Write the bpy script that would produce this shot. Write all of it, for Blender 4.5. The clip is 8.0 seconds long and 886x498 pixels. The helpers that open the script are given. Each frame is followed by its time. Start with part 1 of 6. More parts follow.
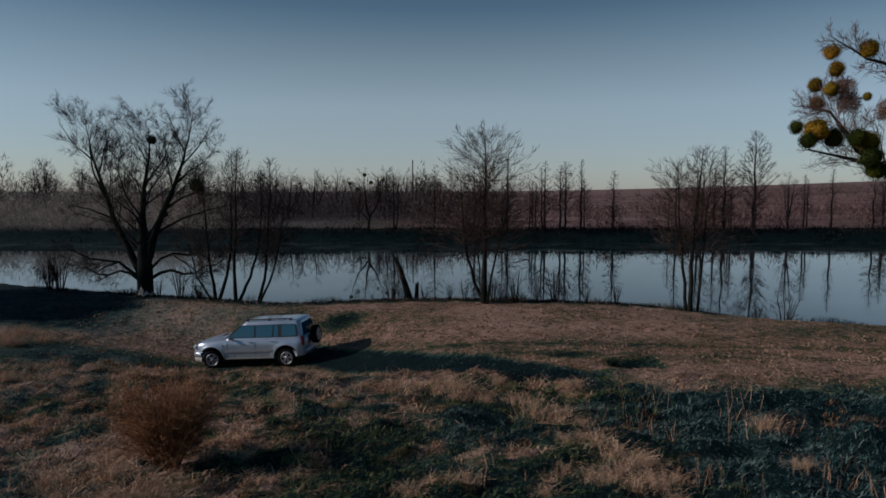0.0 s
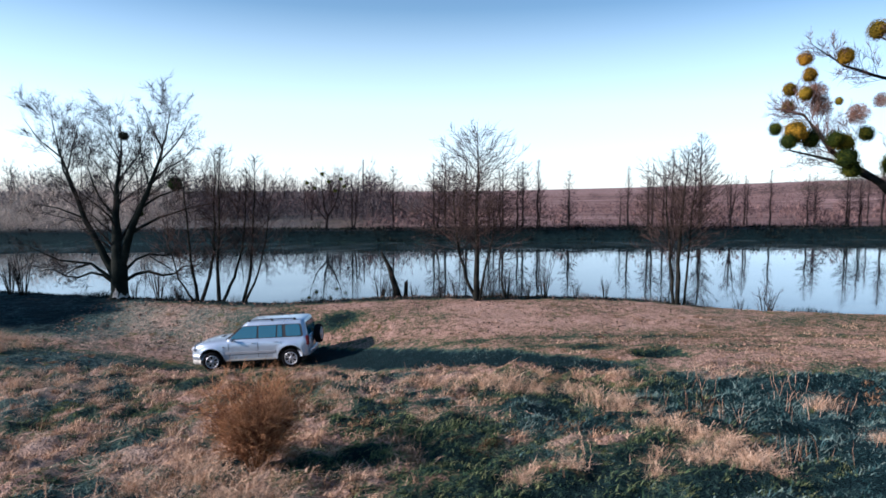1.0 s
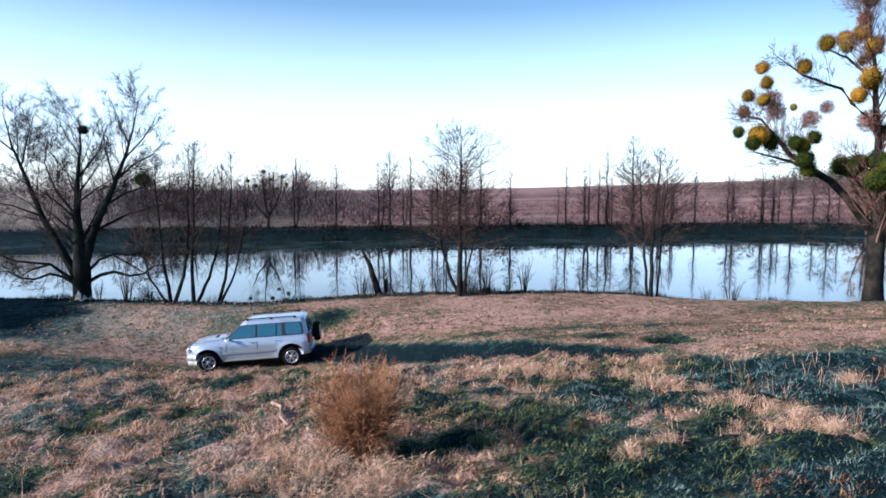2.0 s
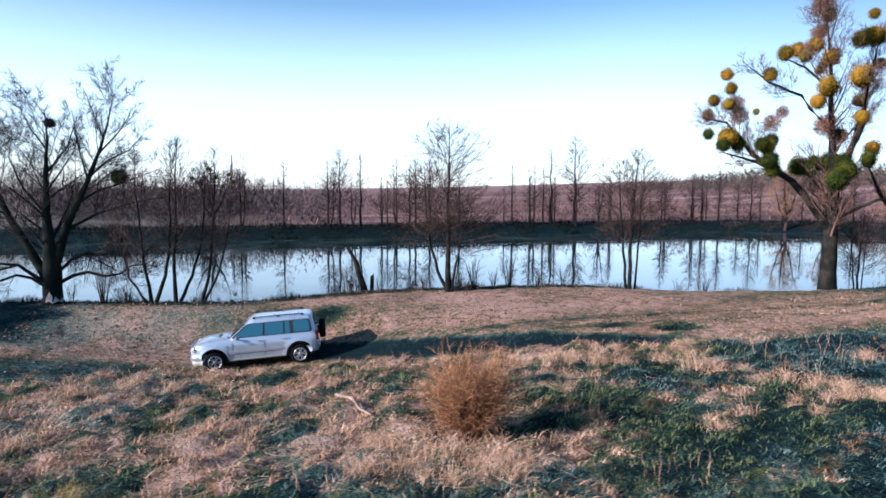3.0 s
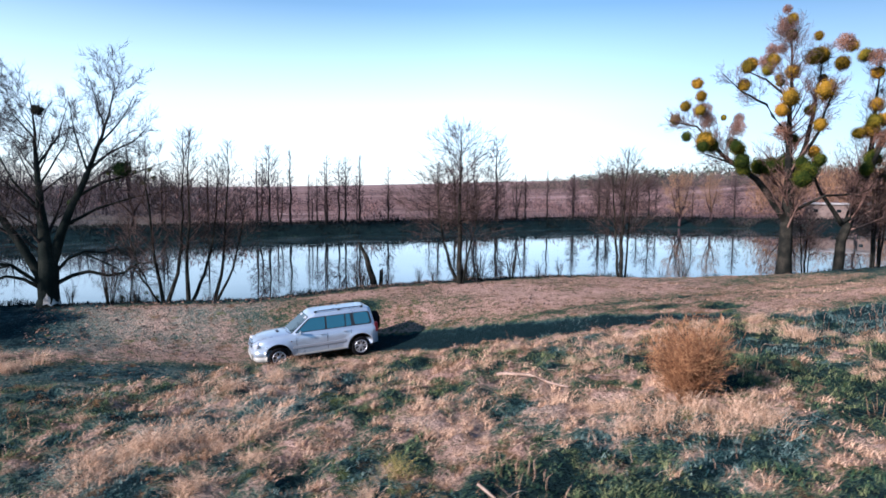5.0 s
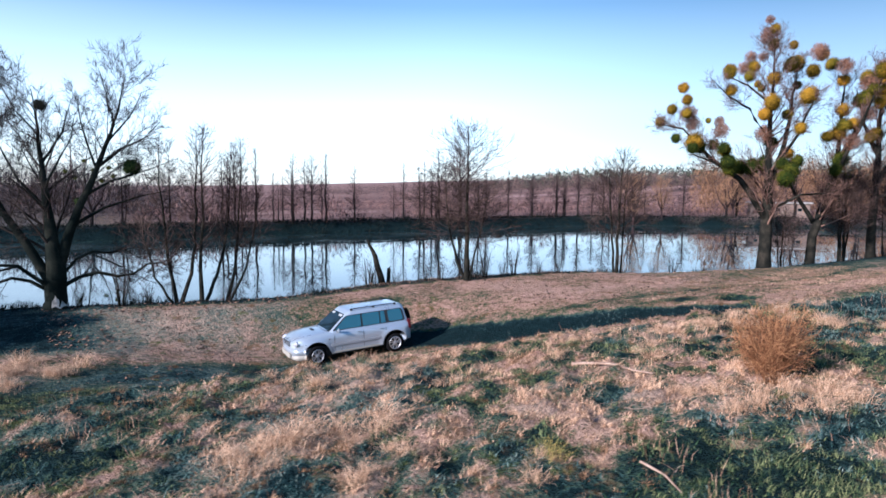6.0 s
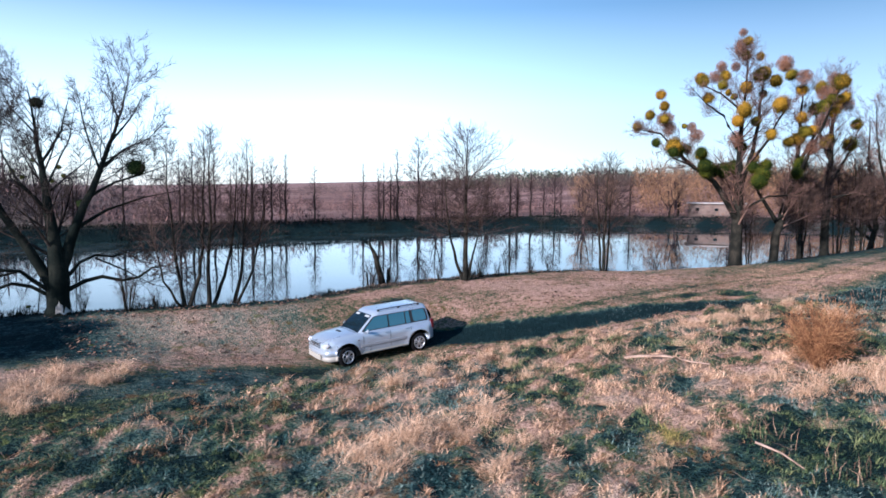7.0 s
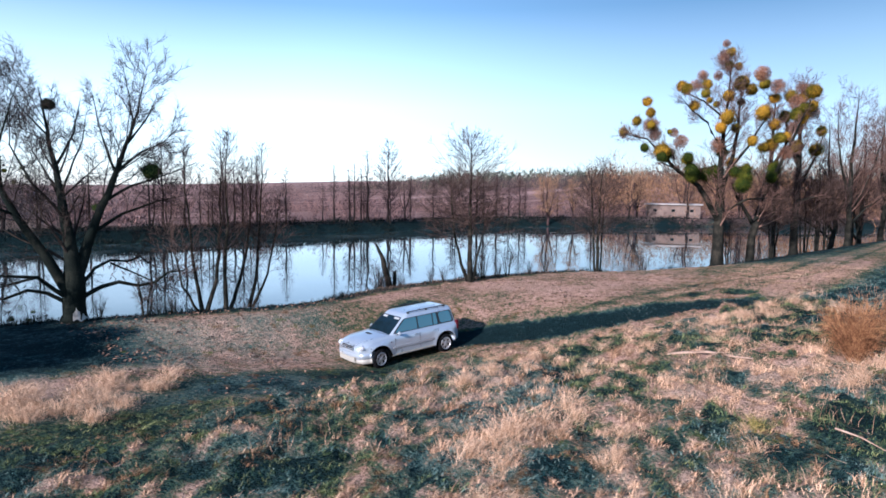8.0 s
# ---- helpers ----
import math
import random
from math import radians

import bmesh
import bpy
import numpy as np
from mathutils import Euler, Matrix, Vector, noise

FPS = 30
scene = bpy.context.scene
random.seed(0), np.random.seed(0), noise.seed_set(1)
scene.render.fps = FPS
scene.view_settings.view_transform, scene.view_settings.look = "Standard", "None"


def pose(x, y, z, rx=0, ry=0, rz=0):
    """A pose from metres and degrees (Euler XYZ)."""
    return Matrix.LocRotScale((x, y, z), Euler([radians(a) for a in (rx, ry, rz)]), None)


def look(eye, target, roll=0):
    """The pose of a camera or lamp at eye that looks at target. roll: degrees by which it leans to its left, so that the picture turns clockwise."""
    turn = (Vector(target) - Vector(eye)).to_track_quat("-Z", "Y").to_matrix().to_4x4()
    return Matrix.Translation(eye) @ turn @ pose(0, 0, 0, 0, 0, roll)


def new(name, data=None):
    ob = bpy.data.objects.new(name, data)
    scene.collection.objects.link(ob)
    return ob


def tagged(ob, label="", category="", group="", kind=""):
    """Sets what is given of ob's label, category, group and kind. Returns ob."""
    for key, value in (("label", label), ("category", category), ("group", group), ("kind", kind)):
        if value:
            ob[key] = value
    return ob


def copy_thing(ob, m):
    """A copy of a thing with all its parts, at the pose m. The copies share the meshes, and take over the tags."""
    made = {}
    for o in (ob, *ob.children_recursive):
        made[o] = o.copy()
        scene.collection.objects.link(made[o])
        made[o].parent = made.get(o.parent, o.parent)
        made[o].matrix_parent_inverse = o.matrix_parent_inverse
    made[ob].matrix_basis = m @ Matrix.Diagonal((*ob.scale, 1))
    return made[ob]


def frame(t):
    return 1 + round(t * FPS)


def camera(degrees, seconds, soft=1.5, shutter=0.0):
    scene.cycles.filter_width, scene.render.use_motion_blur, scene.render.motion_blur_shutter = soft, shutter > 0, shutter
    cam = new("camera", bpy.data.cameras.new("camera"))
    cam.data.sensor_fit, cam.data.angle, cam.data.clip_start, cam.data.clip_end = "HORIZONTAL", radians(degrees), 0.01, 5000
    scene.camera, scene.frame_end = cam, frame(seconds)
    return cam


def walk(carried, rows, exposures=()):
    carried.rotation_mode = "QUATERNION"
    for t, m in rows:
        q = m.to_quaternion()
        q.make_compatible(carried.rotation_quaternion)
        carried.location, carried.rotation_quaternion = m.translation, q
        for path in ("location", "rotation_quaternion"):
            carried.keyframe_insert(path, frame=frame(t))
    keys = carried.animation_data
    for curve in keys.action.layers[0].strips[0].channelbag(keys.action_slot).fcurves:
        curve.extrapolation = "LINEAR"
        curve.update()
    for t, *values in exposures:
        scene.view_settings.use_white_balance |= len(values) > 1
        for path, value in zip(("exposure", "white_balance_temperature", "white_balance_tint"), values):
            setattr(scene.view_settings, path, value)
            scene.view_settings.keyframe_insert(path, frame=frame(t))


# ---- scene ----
cam = camera(69.7, 8.0, soft=1.6, shutter=0.4)
METRES, EYE, TILT, LEAN, TURN = 24.0, 5.664, -5.0, 0.0, 0.0
ROWS = [
    (0.0, 0.0, 0.0, 0.0, -0.0, 0.0, 0.0),
    (0.5, -0.0486, -0.0009, -0.0019, -2.41, 0.01, 0.21),
    (1.0, -0.1005, -0.0022, -0.0037, -5.47, -0.02, 0.46),
    (1.5, -0.1608, -0.0026, -0.0055, -8.97, -0.08, 0.69),
    (3.0, -0.3426, 0.012, -0.0093, -19.23, -0.4, 1.36),
    (3.5, -0.406, 0.0244, -0.0102, -21.91, -0.49, 1.54),
    (4.0, -0.4692, 0.0405, -0.0109, -24.67, -0.59, 1.71),
    (4.5, -0.534, 0.0607, -0.0116, -27.46, -0.69, 1.87),
    (6.0, -0.7254, 0.1411, -0.0095, -35.42, -1.07, 2.35),
    (6.5, -0.7854, 0.1729, -0.006, -38.42, -1.19, 2.55),
    (7.0, -0.8416, 0.205, -0.0025, -41.15, -1.29, 2.66),
    (7.5, -0.894, 0.237, 0.002, -43.67, -1.4, 2.82),
    (8.0, -0.9418, 0.2671, 0.0077, -45.61, -1.47, 2.9),
]
STOPS = [(0.0, -1.09), (0.3, -0.40), (0.5, 0.06), (0.7, 0.36), (1.0, 0.67), (1.3, 0.85), (1.6, 0.9), (8.0, 0.9)]
WARMTH = [4930, 4900, 4850, 4800, 4710, 4650, 4630, 4630]
FADE = [(t, e + 0.29, k, 5 + 4 * min(1.0, t / 1.3)) for (t, e), k in zip(STOPS, WARMTH)]
walk(cam, [(t, pose(0, 0, EYE, TILT, LEAN, TURN) @ pose(METRES * x, METRES * y, METRES * z, 90 + pitch, roll, yaw)) for t, x, y, z, yaw, pitch, roll in ROWS], FADE)

# ---- light ----
SUN_TO = Vector((-0.99, -0.10, 0.42)).normalized()
world = bpy.data.worlds.new("evening_sky")
scene.world = world
world.use_nodes = True
wn = world.node_tree
sky = wn.nodes.new("ShaderNodeTexSky")
sky.sky_type = "NISHITA"
sky.sun_disc = False
sky.sun_elevation = math.asin(SUN_TO.z)
sky.sun_rotation = math.atan2(SUN_TO.x, SUN_TO.y)
sky.air_density, sky.dust_density, sky.ozone_density = 1.0, 0.5, 2.2
wn.nodes["Background"].inputs["Strength"].default_value = 0.073
# pale evening haze low over the land
wco = wn.nodes.new("ShaderNodeTexCoord")
wsep = wn.nodes.new("ShaderNodeSeparateXYZ")
wn.links.new(wco.outputs["Generated"], wsep.inputs[0])
whaze = wn.nodes.new("ShaderNodeValToRGB")
for k, (q, c) in enumerate([(0.0, (4.9, 3.5, 2.5)), (0.13, (5.0, 4.0, 2.6)), (0.19, (3.4, 2.8, 1.6)), (0.27, (0.9, 0.85, 0.35)), (0.42, (0.0, 0.10, 0.4)), (0.9, (0.0, 0.55, 0.6))]):
    e = whaze.color_ramp.elements[k] if k < 2 else whaze.color_ramp.elements.new(q)
    e.position, e.color = q, (*c, 1)
wn.links.new(wsep.outputs["Z"], whaze.inputs["Fac"])
wadd = wn.nodes.new("ShaderNodeMix")
wadd.data_type, wadd.blend_type = "RGBA", "ADD"
wadd.inputs[0].default_value = 1.0
wn.links.new(sky.outputs["Color"], wadd.inputs[6])
wn.links.new(whaze.outputs["Color"], wadd.inputs[7])
# the sky falls off away from the sun
wfall = wn.nodes.new("ShaderNodeMapRange")
wfall.interpolation_type = "SMOOTHSTEP"
for k, q in enumerate((0.52, 1.0, 1.0, 0.53)):
    wfall.inputs[1 + k].default_value = q
wn.links.new(wsep.outputs["X"], wfall.inputs["Value"])
wmul = wn.nodes.new("ShaderNodeMix")
wmul.data_type, wmul.blend_type = "RGBA", "MULTIPLY"
wmul.inputs[0].default_value = 1.0
wtint = wn.nodes.new("ShaderNodeMix")
wtint.data_type, wtint.blend_type = "RGBA", "MULTIPLY"
wtint.inputs[0].default_value = 1.0
wgrade = wn.nodes.new("ShaderNodeValToRGB")
for k, (q, c) in enumerate([(0.0, (1.0, 1.0, 1.0)), (0.14, (1.0, 1.0, 0.97)), (0.22, (0.97, 0.96, 0.89)), (0.30, (0.90, 0.88, 0.82)), (0.6, (0.82, 0.82, 0.80))]):
    e = wgrade.color_ramp.elements[k] if k < 2 else wgrade.color_ramp.elements.new(q)
    e.position, e.color = q, (*c, 1)
wn.links.new(wsep.outputs["Z"], wgrade.inputs["Fac"])
wn.links.new(wgrade.outputs["Color"], wtint.inputs[7])
wn.links.new(wadd.outputs[2], wtint.inputs[6])
wn.links.new(wtint.outputs[2], wmul.inputs[6])
wn.links.new(wfall.outputs["Result"], wmul.inputs[7])
wn.links.new(wmul.outputs[2], wn.nodes["Background"].inputs["Color"])
sun = new("sun", bpy.data.lights.new("sun", "SUN"))
sun.data.energy, sun.data.angle, sun.data.color = 5.0, radians(0.6), (1.0, 0.72, 0.52)
sun.matrix_world = look(SUN_TO * 50, (0, 0, 0))


# ---- materials ----
def material(name, rough=0.9, metal=0.0):
    m = bpy.data.materials.new(name)
    m.use_nodes = True
    b = m.node_tree.nodes["Principled BSDF"]
    b.inputs["Roughness"].default_value = rough
    b.inputs["Metallic"].default_value = metal
    if rough > 0.82:
        b.inputs["Specular IOR Level"].default_value = 0.08
    return m, m.node_tree, b


def mixed(name, colours, scale=3.0, fine=30.0, rough=0.9, bump=0.3, dist=0.02, per_island=0.0, metal=0.0, spread=(0.3, 0.7), other=()):
    """Colours mixed by a coarse and a fine noise, with a fine relief; other: a second set towards which each object leans."""
    m, nt, b = material(name, rough, metal)
    N, L = nt.nodes, nt.links
    co = N.new("ShaderNodeTexCoord")
    n1 = N.new("ShaderNodeTexNoise"); n1.inputs["Scale"].default_value = scale; n1.inputs["Detail"].default_value = 4
    n2 = N.new("ShaderNodeTexNoise"); n2.inputs["Scale"].default_value = fine; n2.inputs["Detail"].default_value = 3
    for n in (n1, n2):
        L.new(co.outputs["Object"], n.inputs["Vector"])
    add = N.new("ShaderNodeMath"); add.operation = "MULTIPLY_ADD"
    add.inputs[1].default_value = 0.45
    L.new(n2.outputs["Fac"], add.inputs[0])
    sub = N.new("ShaderNodeMath"); sub.operation = "SUBTRACT"; sub.inputs[1].default_value = 0.225
    L.new(n1.outputs["Fac"], sub.inputs[0])
    L.new(sub.outputs[0], add.inputs[2])
    last = add.outputs[0]
    if per_island:
        geo = N.new("ShaderNodeNewGeometry")
        isl = N.new("ShaderNodeMath"); isl.operation = "MULTIPLY_ADD"
        isl.inputs[1].default_value = per_island
        L.new(geo.outputs["Random Per Island"], isl.inputs[0])
        s2 = N.new("ShaderNodeMath"); s2.operation = "SUBTRACT"; s2.inputs[1].default_value = per_island / 2
        L.new(last, s2.inputs[0]); L.new(s2.outputs[0], isl.inputs[2])
        last = isl.outputs[0]
    lo, hi = spread
    outs = []
    for some in (colours, other) if other else (colours,):
        ramp = N.new("ShaderNodeValToRGB")
        els = ramp.color_ramp.elements
        for k, c in enumerate(some):
            p = lo + (hi - lo) * k / max(1, len(some) - 1)
            e = els[k] if k < 2 else els.new(p)
            e.position = p
            e.color = (*c, 1)
        L.new(last, ramp.inputs["Fac"])
        outs.append(ramp.outputs["Color"])
    if other:
        info = N.new("ShaderNodeObjectInfo")
        blend = N.new("ShaderNodeMix"); blend.data_type = "RGBA"
        L.new(info.outputs["Random"], blend.inputs[0]); L.new(outs[0], blend.inputs[6]); L.new(outs[1], blend.inputs[7])
        outs = [blend.outputs[2]]
    L.new(outs[0], b.inputs["Base Color"])
    if bump:
        bp = N.new("ShaderNodeBump"); bp.inputs["Strength"].default_value = bump; bp.inputs["Distance"].default_value = dist
        L.new(n2.outputs["Fac"], bp.inputs["Height"]); L.new(bp.outputs["Normal"], b.inputs["Normal"])
    return m


M_BARK = mixed("bark_dark", [(0.006, 0.007, 0.006), (0.015, 0.015, 0.012), (0.038, 0.033, 0.025)], 2.0, 25, 0.95, 0.6, 0.03)
M_TWIG = mixed("twig_brown", [(0.016, 0.011, 0.011), (0.045, 0.031, 0.026), (0.10, 0.068, 0.055)], 1.0, 9, 0.9, 0, per_island=0.5)
M_FARTREE = mixed("far_bark", [(0.022, 0.016, 0.018), (0.075, 0.047, 0.044)], 0.3, 3, 0.95, 0, per_island=0.3)
M_FARTRUNK = mixed("far_trunk", [(0.010, 0.009, 0.010), (0.032, 0.023, 0.021)], 0.3, 3, 0.95, 0)
M_MISTLE = mixed("mistletoe_leaf", [(0.018, 0.024, 0.003), (0.080, 0.076, 0.006), (0.20, 0.155, 0.011)], 0.6, 10, 0.86, 0, per_island=0.25, other=[(0.06, 0.038, 0.004), (0.23, 0.128, 0.008), (0.44, 0.225, 0.016)])
M_BROOM = mixed("pinkish_sprigs", [(0.055, 0.026, 0.015), (0.165, 0.078, 0.043), (0.31, 0.152, 0.085)], 0.6, 10, 0.8, 0, per_island=0.6)
M_WARMTWIG = mixed("sunlit_twigs", [(0.035, 0.021, 0.018), (0.10, 0.060, 0.046), (0.20, 0.125, 0.095)], 0.8, 9, 0.9, 0, per_island=0.5)
M_DRY = mixed("dry_grass", [(0.10, 0.060, 0.034), (0.29, 0.18, 0.11), (0.56, 0.38, 0.255)], 0.5, 6, 0.85, 0, per_island=0.5)
M_GREEN = mixed("green_grass", [(0.008, 0.024, 0.017), (0.038, 0.071, 0.034), (0.118, 0.146, 0.064)], 0.6, 6, 0.85, 0, per_island=0.5)
M_TEAL = mixed("bluish_grass", [(0.013, 0.038, 0.040), (0.060, 0.112, 0.107), (0.17, 0.22, 0.19)], 0.6, 6, 0.85, 0, per_island=0.5)
M_RUST = mixed("rust_twigs", [(0.085, 0.040, 0.019), (0.235, 0.112, 0.051), (0.45, 0.24, 0.112)], 2, 12, 0.85, 0, per_island=0.5)


# ---- the land ----
def near_shore(x):
    """y of the near water's edge."""
    left = 0.42 * math.log1p(math.exp(min(30, -(x + 9))))
    return 21.3 + 9.2 / (1 + math.exp((x - 11.0) / 3.2)) - 0.09 * max(0.0, min(60, x) - 18) + left - 0.8 * math.exp(-((x + 7) / 3) ** 2)


def far_shore(x):
    return 72.5 - (0.07 * (x - 55) ** 1.6 if x > 55 else 0.0)


CAR_AT = (-6.976, 23.72, -0.734)


def ease(t):
    t = max(0.0, min(1.0, t))
    return t * t * (3 - 2 * t)


def edge(x):
    """y of the grassy lip along which the dark strip runs."""
    return 16.8 - 0.30 * (max(-14, min(12, x)) + 6)


def dip(x, y):
    """Weight of the hollow in which the car stands."""
    v = y - edge(x)
    return ease(v / 1.5) * (1 - ease((v - 7.6) / 3.6)) * (math.exp(-(abs(x + 7.0) / 5.6) ** 3) if x > -7.0 else math.exp(-(abs(x + 7.0) / 7.8) ** 2.2))


def dark_strip(x, y):
    """Weight of the dark, slightly sunken strip that climbs out of the hollow."""
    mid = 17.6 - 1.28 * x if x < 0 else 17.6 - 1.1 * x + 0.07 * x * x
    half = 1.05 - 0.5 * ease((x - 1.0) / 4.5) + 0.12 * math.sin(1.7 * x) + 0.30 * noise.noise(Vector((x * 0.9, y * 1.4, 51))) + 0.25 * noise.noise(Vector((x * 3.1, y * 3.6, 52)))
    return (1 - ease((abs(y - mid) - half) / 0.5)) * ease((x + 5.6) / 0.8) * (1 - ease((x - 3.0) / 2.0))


def near_land(x, y):
    cx, cy = max(-26, min(34, x)), max(-6, min(34, y))
    z = 2.04 + 0.0741 * cx - 0.0631 * cy - 0.00043 * cx * cx - 0.00206 * cx * cy + 0.00056 * cy * cy
    z = max(z, 0.3)
    v = y - edge(x)
    z -= 0.10 * dark_strip(x, y)
    z -= 0.42 * math.exp(-((x - 4.85) / 0.5) ** 4 - ((y - 15.8) / 0.55) ** 4)
    z -= 0.38 * ease((x - 8.0) / 6.0) * ease((y - near_shore(x) + 3.5) / 3.5)
    w = dip(x, y)
    floor = CAR_AT[2] + 0.058 * max(-2.6, (x - CAR_AT[0]) * 0.987 - (y - CAR_AT[1]) * 0.16)
    return z + (floor - z) * w


def land(x, y):
    """Height of the ground; the water stands at 0."""
    s, f = near_shore(x), far_shore(x)
    if y <= s:
        return near_land(x, y)
    if y < f:
        d, e = y - s, f - y
        return max(near_land(x, s) - 1.5 * d if d < 3 else -1.0, -1.0, -0.8 * e / 2.5 if e < 2.5 else -1.0)
    e = y - f
    z = 1.35 * ease(e / 3.0) + 0.004 * max(0, e - 3)
    az = math.degrees(math.atan2(x + 12, y - 3))
    hill = 2.0 + 1.8 * ease((az - 15) / 20) + 2.4 * ease((az - 38) / 18) + 0.5 * noise.noise(Vector((x * 0.006, y * 0.006, 2)))
    return z + hill * ease((e - 50) / 430)


def rough(x, y):
    p = Vector((x, y, 0))
    return 0.10 * noise.noise(p * 0.35) + 0.16 * noise.noise(p * 1.1) + 0.20 * max(-0.3, noise.noise(p * 2.1)) + 0.06 * noise.noise(p * 4.1)


def lines(a, b, fine_lo, fine_hi, fine, grow):
    """Grid lines, close together between fine_lo and fine_hi, wider beyond."""
    out = list(np.arange(fine_lo, fine_hi + fine / 2, fine))
    step = fine
    while out[-1] < b:
        step *= grow
        out.append(out[-1] + step)
    step = fine
    while out[0] > a:
        step *= grow
        out.insert(0, out[0] - step)
    return out


XS = lines(-1500, 1800, -24, 18, 0.19, 1.10)
YS = lines(-400, 2400, 4, 32, 0.19, 1.06)


def sheet(name, xs, ys, height):
    nx, ny = len(xs), len(ys)
    verts = [(x, y, height(x, y)) for y in ys for x in xs]
    faces = [(j * nx + i, j * nx + i + 1, (j + 1) * nx + i + 1, (j + 1) * nx + i) for j in range(ny - 1) for i in range(nx - 1)]
    me = bpy.data.meshes.new(name)
    me.from_pydata(verts, [], faces)
    me.update()
    for p in me.polygons:
        p.use_smooth = True
    return new(name, me)


def full_land(x, y):
    z = land(x, y)
    if y < near_shore(x) + 0.4 and -40 < x < 50 and y > -5:
        calm = ease((math.hypot(x - CAR_AT[0], y - CAR_AT[1]) - 3.0) / 2.5)
        tufty = 1 - 0.72 * ease((y - edge(x) - 0.5) / 1.5)
        z += rough(x, y) * calm * tufty
    return z


def cover(x, y):
    """How dry the grass is: 0 damp and green, 1 bleached; painted shade lowers it too."""
    s, v = near_shore(x), y - edge(x)
    if y > s + 1:
        e = y - far_shore(x)
        if e < 0:
            return 0.0
        # the bank strip gets its unlit darkness from colour
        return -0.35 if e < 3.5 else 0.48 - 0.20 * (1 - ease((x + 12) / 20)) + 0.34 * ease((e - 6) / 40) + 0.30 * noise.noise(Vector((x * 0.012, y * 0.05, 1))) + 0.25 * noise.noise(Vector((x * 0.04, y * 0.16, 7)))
    c = 0.38 + 0.80 * noise.noise(Vector((x * 0.62, y * 0.85, 5.0))) + 0.85 * noise.noise(Vector((x * 2.0, y * 2.6, 8.0)))
    if v > 0:
        c = 0.72 - 0.25 * ease((x - 9) / 7) * ease((y - 14.5) / 4)
        c -= 0.40 * ease((-8.5 - x) / 2.5) * (1 - ease((y - 23.0) / 2))
        c -= 0.35 * math.exp(-((x + 10.3) / 2.4) ** 2 - ((y - 22.2) / 1.3) ** 2)
        rut = math.exp(-((v - 3.3) / 0.22) ** 2) + math.exp(-((v - 4.9) / 0.22) ** 2)
        c -= 0.26 * rut * ease((x + 4) / 3)
        c -= 0.55 * math.exp(-((x + 10.0) / 2.6) ** 2 - ((y - 20.9) / 1.9) ** 2)
    # darker and greener towards the near right
    c -= 0.34 * ease((x + 2.5) / 6) * (1 - ease((y - 10.5) / 4)) + 0.30 * ease((x - 3.0) / 3.5) * (1 - ease((y - 11.6) / 2.6))
    c -= 0.22 * ease((-14.5 - x) / 2.0) * ease((y - 15.5) / 2.0) * (1 - ease((y - 21.5) / 1.5))
    c -= 0.32 * math.exp(-((x + 8.0) / 2.0) ** 2 - ((y - 8.3) / 1.4) ** 2) + 0.30 * ease((x - 1.5) / 2.0) * (1 - ease((y - 9.0) / 2))
    c += 0.09 * ease((-10.0 - x) / 3) * (1 - ease((y - 20.0) / 2))
    # dark hollow drawn by colour alone, without a dip in the ground
    c -= 0.7 * math.exp(-((x + 14.7) / 0.8) ** 2 - ((y - 19.7) / 0.6) ** 2)
    c -= 0.45 * ease((x + 3.5) / 2.5) * (1 - ease((y - 8.4) / 1.4))
    c += 0.45 * math.exp(-((x + 6.2) / 1.7) ** 2 - ((y - 10.7) / 1.0) ** 2) + 0.32 * math.exp(-((x + 7.2) / 2.0) ** 2 - ((y - 12.4) / 1.9) ** 2)
    # bluish shade patch, painted into the grass colour
    c -= 0.40 * math.exp(-((x + 13.2) / 1.6) ** 2 - ((y - 22.9) / 1.0) ** 2)
    if x < -8.0 and v > 0 and y < 25.5:
        c = max(c, 0.20 + 0.30 * noise.noise(Vector((x * 0.8, y * 1.1, 35))))
    c -= 0.10 * ease((x + 4.0) / 1.5) * (1 - ease((y - 8.2) / 1.6)) + 0.24 * ease((x + 14.0) / 2.0) * (1 - ease((x + 8.0) / 1.5)) * (1 - ease((y - 9.2) / 1.4))
    c += 0.45 * math.exp(-((x + 17.4) / 2.2) ** 2 - ((y - 23.6 + 0.3 * (x + 17.4)) / 1.1) ** 2)
    c -= 0.9 * ease((y - s + 1.6) / 1.2) + 0.6 * ease((x - 15.0) / 5) * ease((y - s + 5.5) / 3)
    # shade around the willow's foot, deepened by colour
    c -= 0.8 * ease((-13.5 - x) / 3) * ease((y - 25.6) / 1.6)
    # shade under the car, painted into the ground colour
    c -= 0.35 * math.exp(-((x - CAR_AT[0]) / 2.4) ** 4 - ((y - CAR_AT[1] + 0.4) / 1.1) ** 2)
    c -= 0.9 * math.exp(-(((x + 4.1) / 0.8) ** 2 + ((y - 26.3) / 0.5) ** 2))
    c += 0.35 * noise.noise(Vector((x * 0.22, y * 0.30, 3.0)))
    # pit darkened by colour as well as sunk
    c -= 2.2 * math.exp(-((x - 4.85) / 0.55) ** 4 - ((y - 15.8) / 0.6) ** 4)
    c -= 0.9 * math.exp(-((x - 3.4) / 0.35) ** 2 - ((y - 17.15) / 0.4) ** 2)
    up = y - (17.6 - 1.28 * x if x < 0 else 17.6 - 1.1 * x + 0.07 * x * x)
    if -5 < x < 6:
        c -= 0.14 * math.exp(-((up - 2.3) / 0.5) ** 2) * ease((x + 5) / 1.5) * (1 - ease((x - 3) / 3))
    tr = dark_strip(x, y)
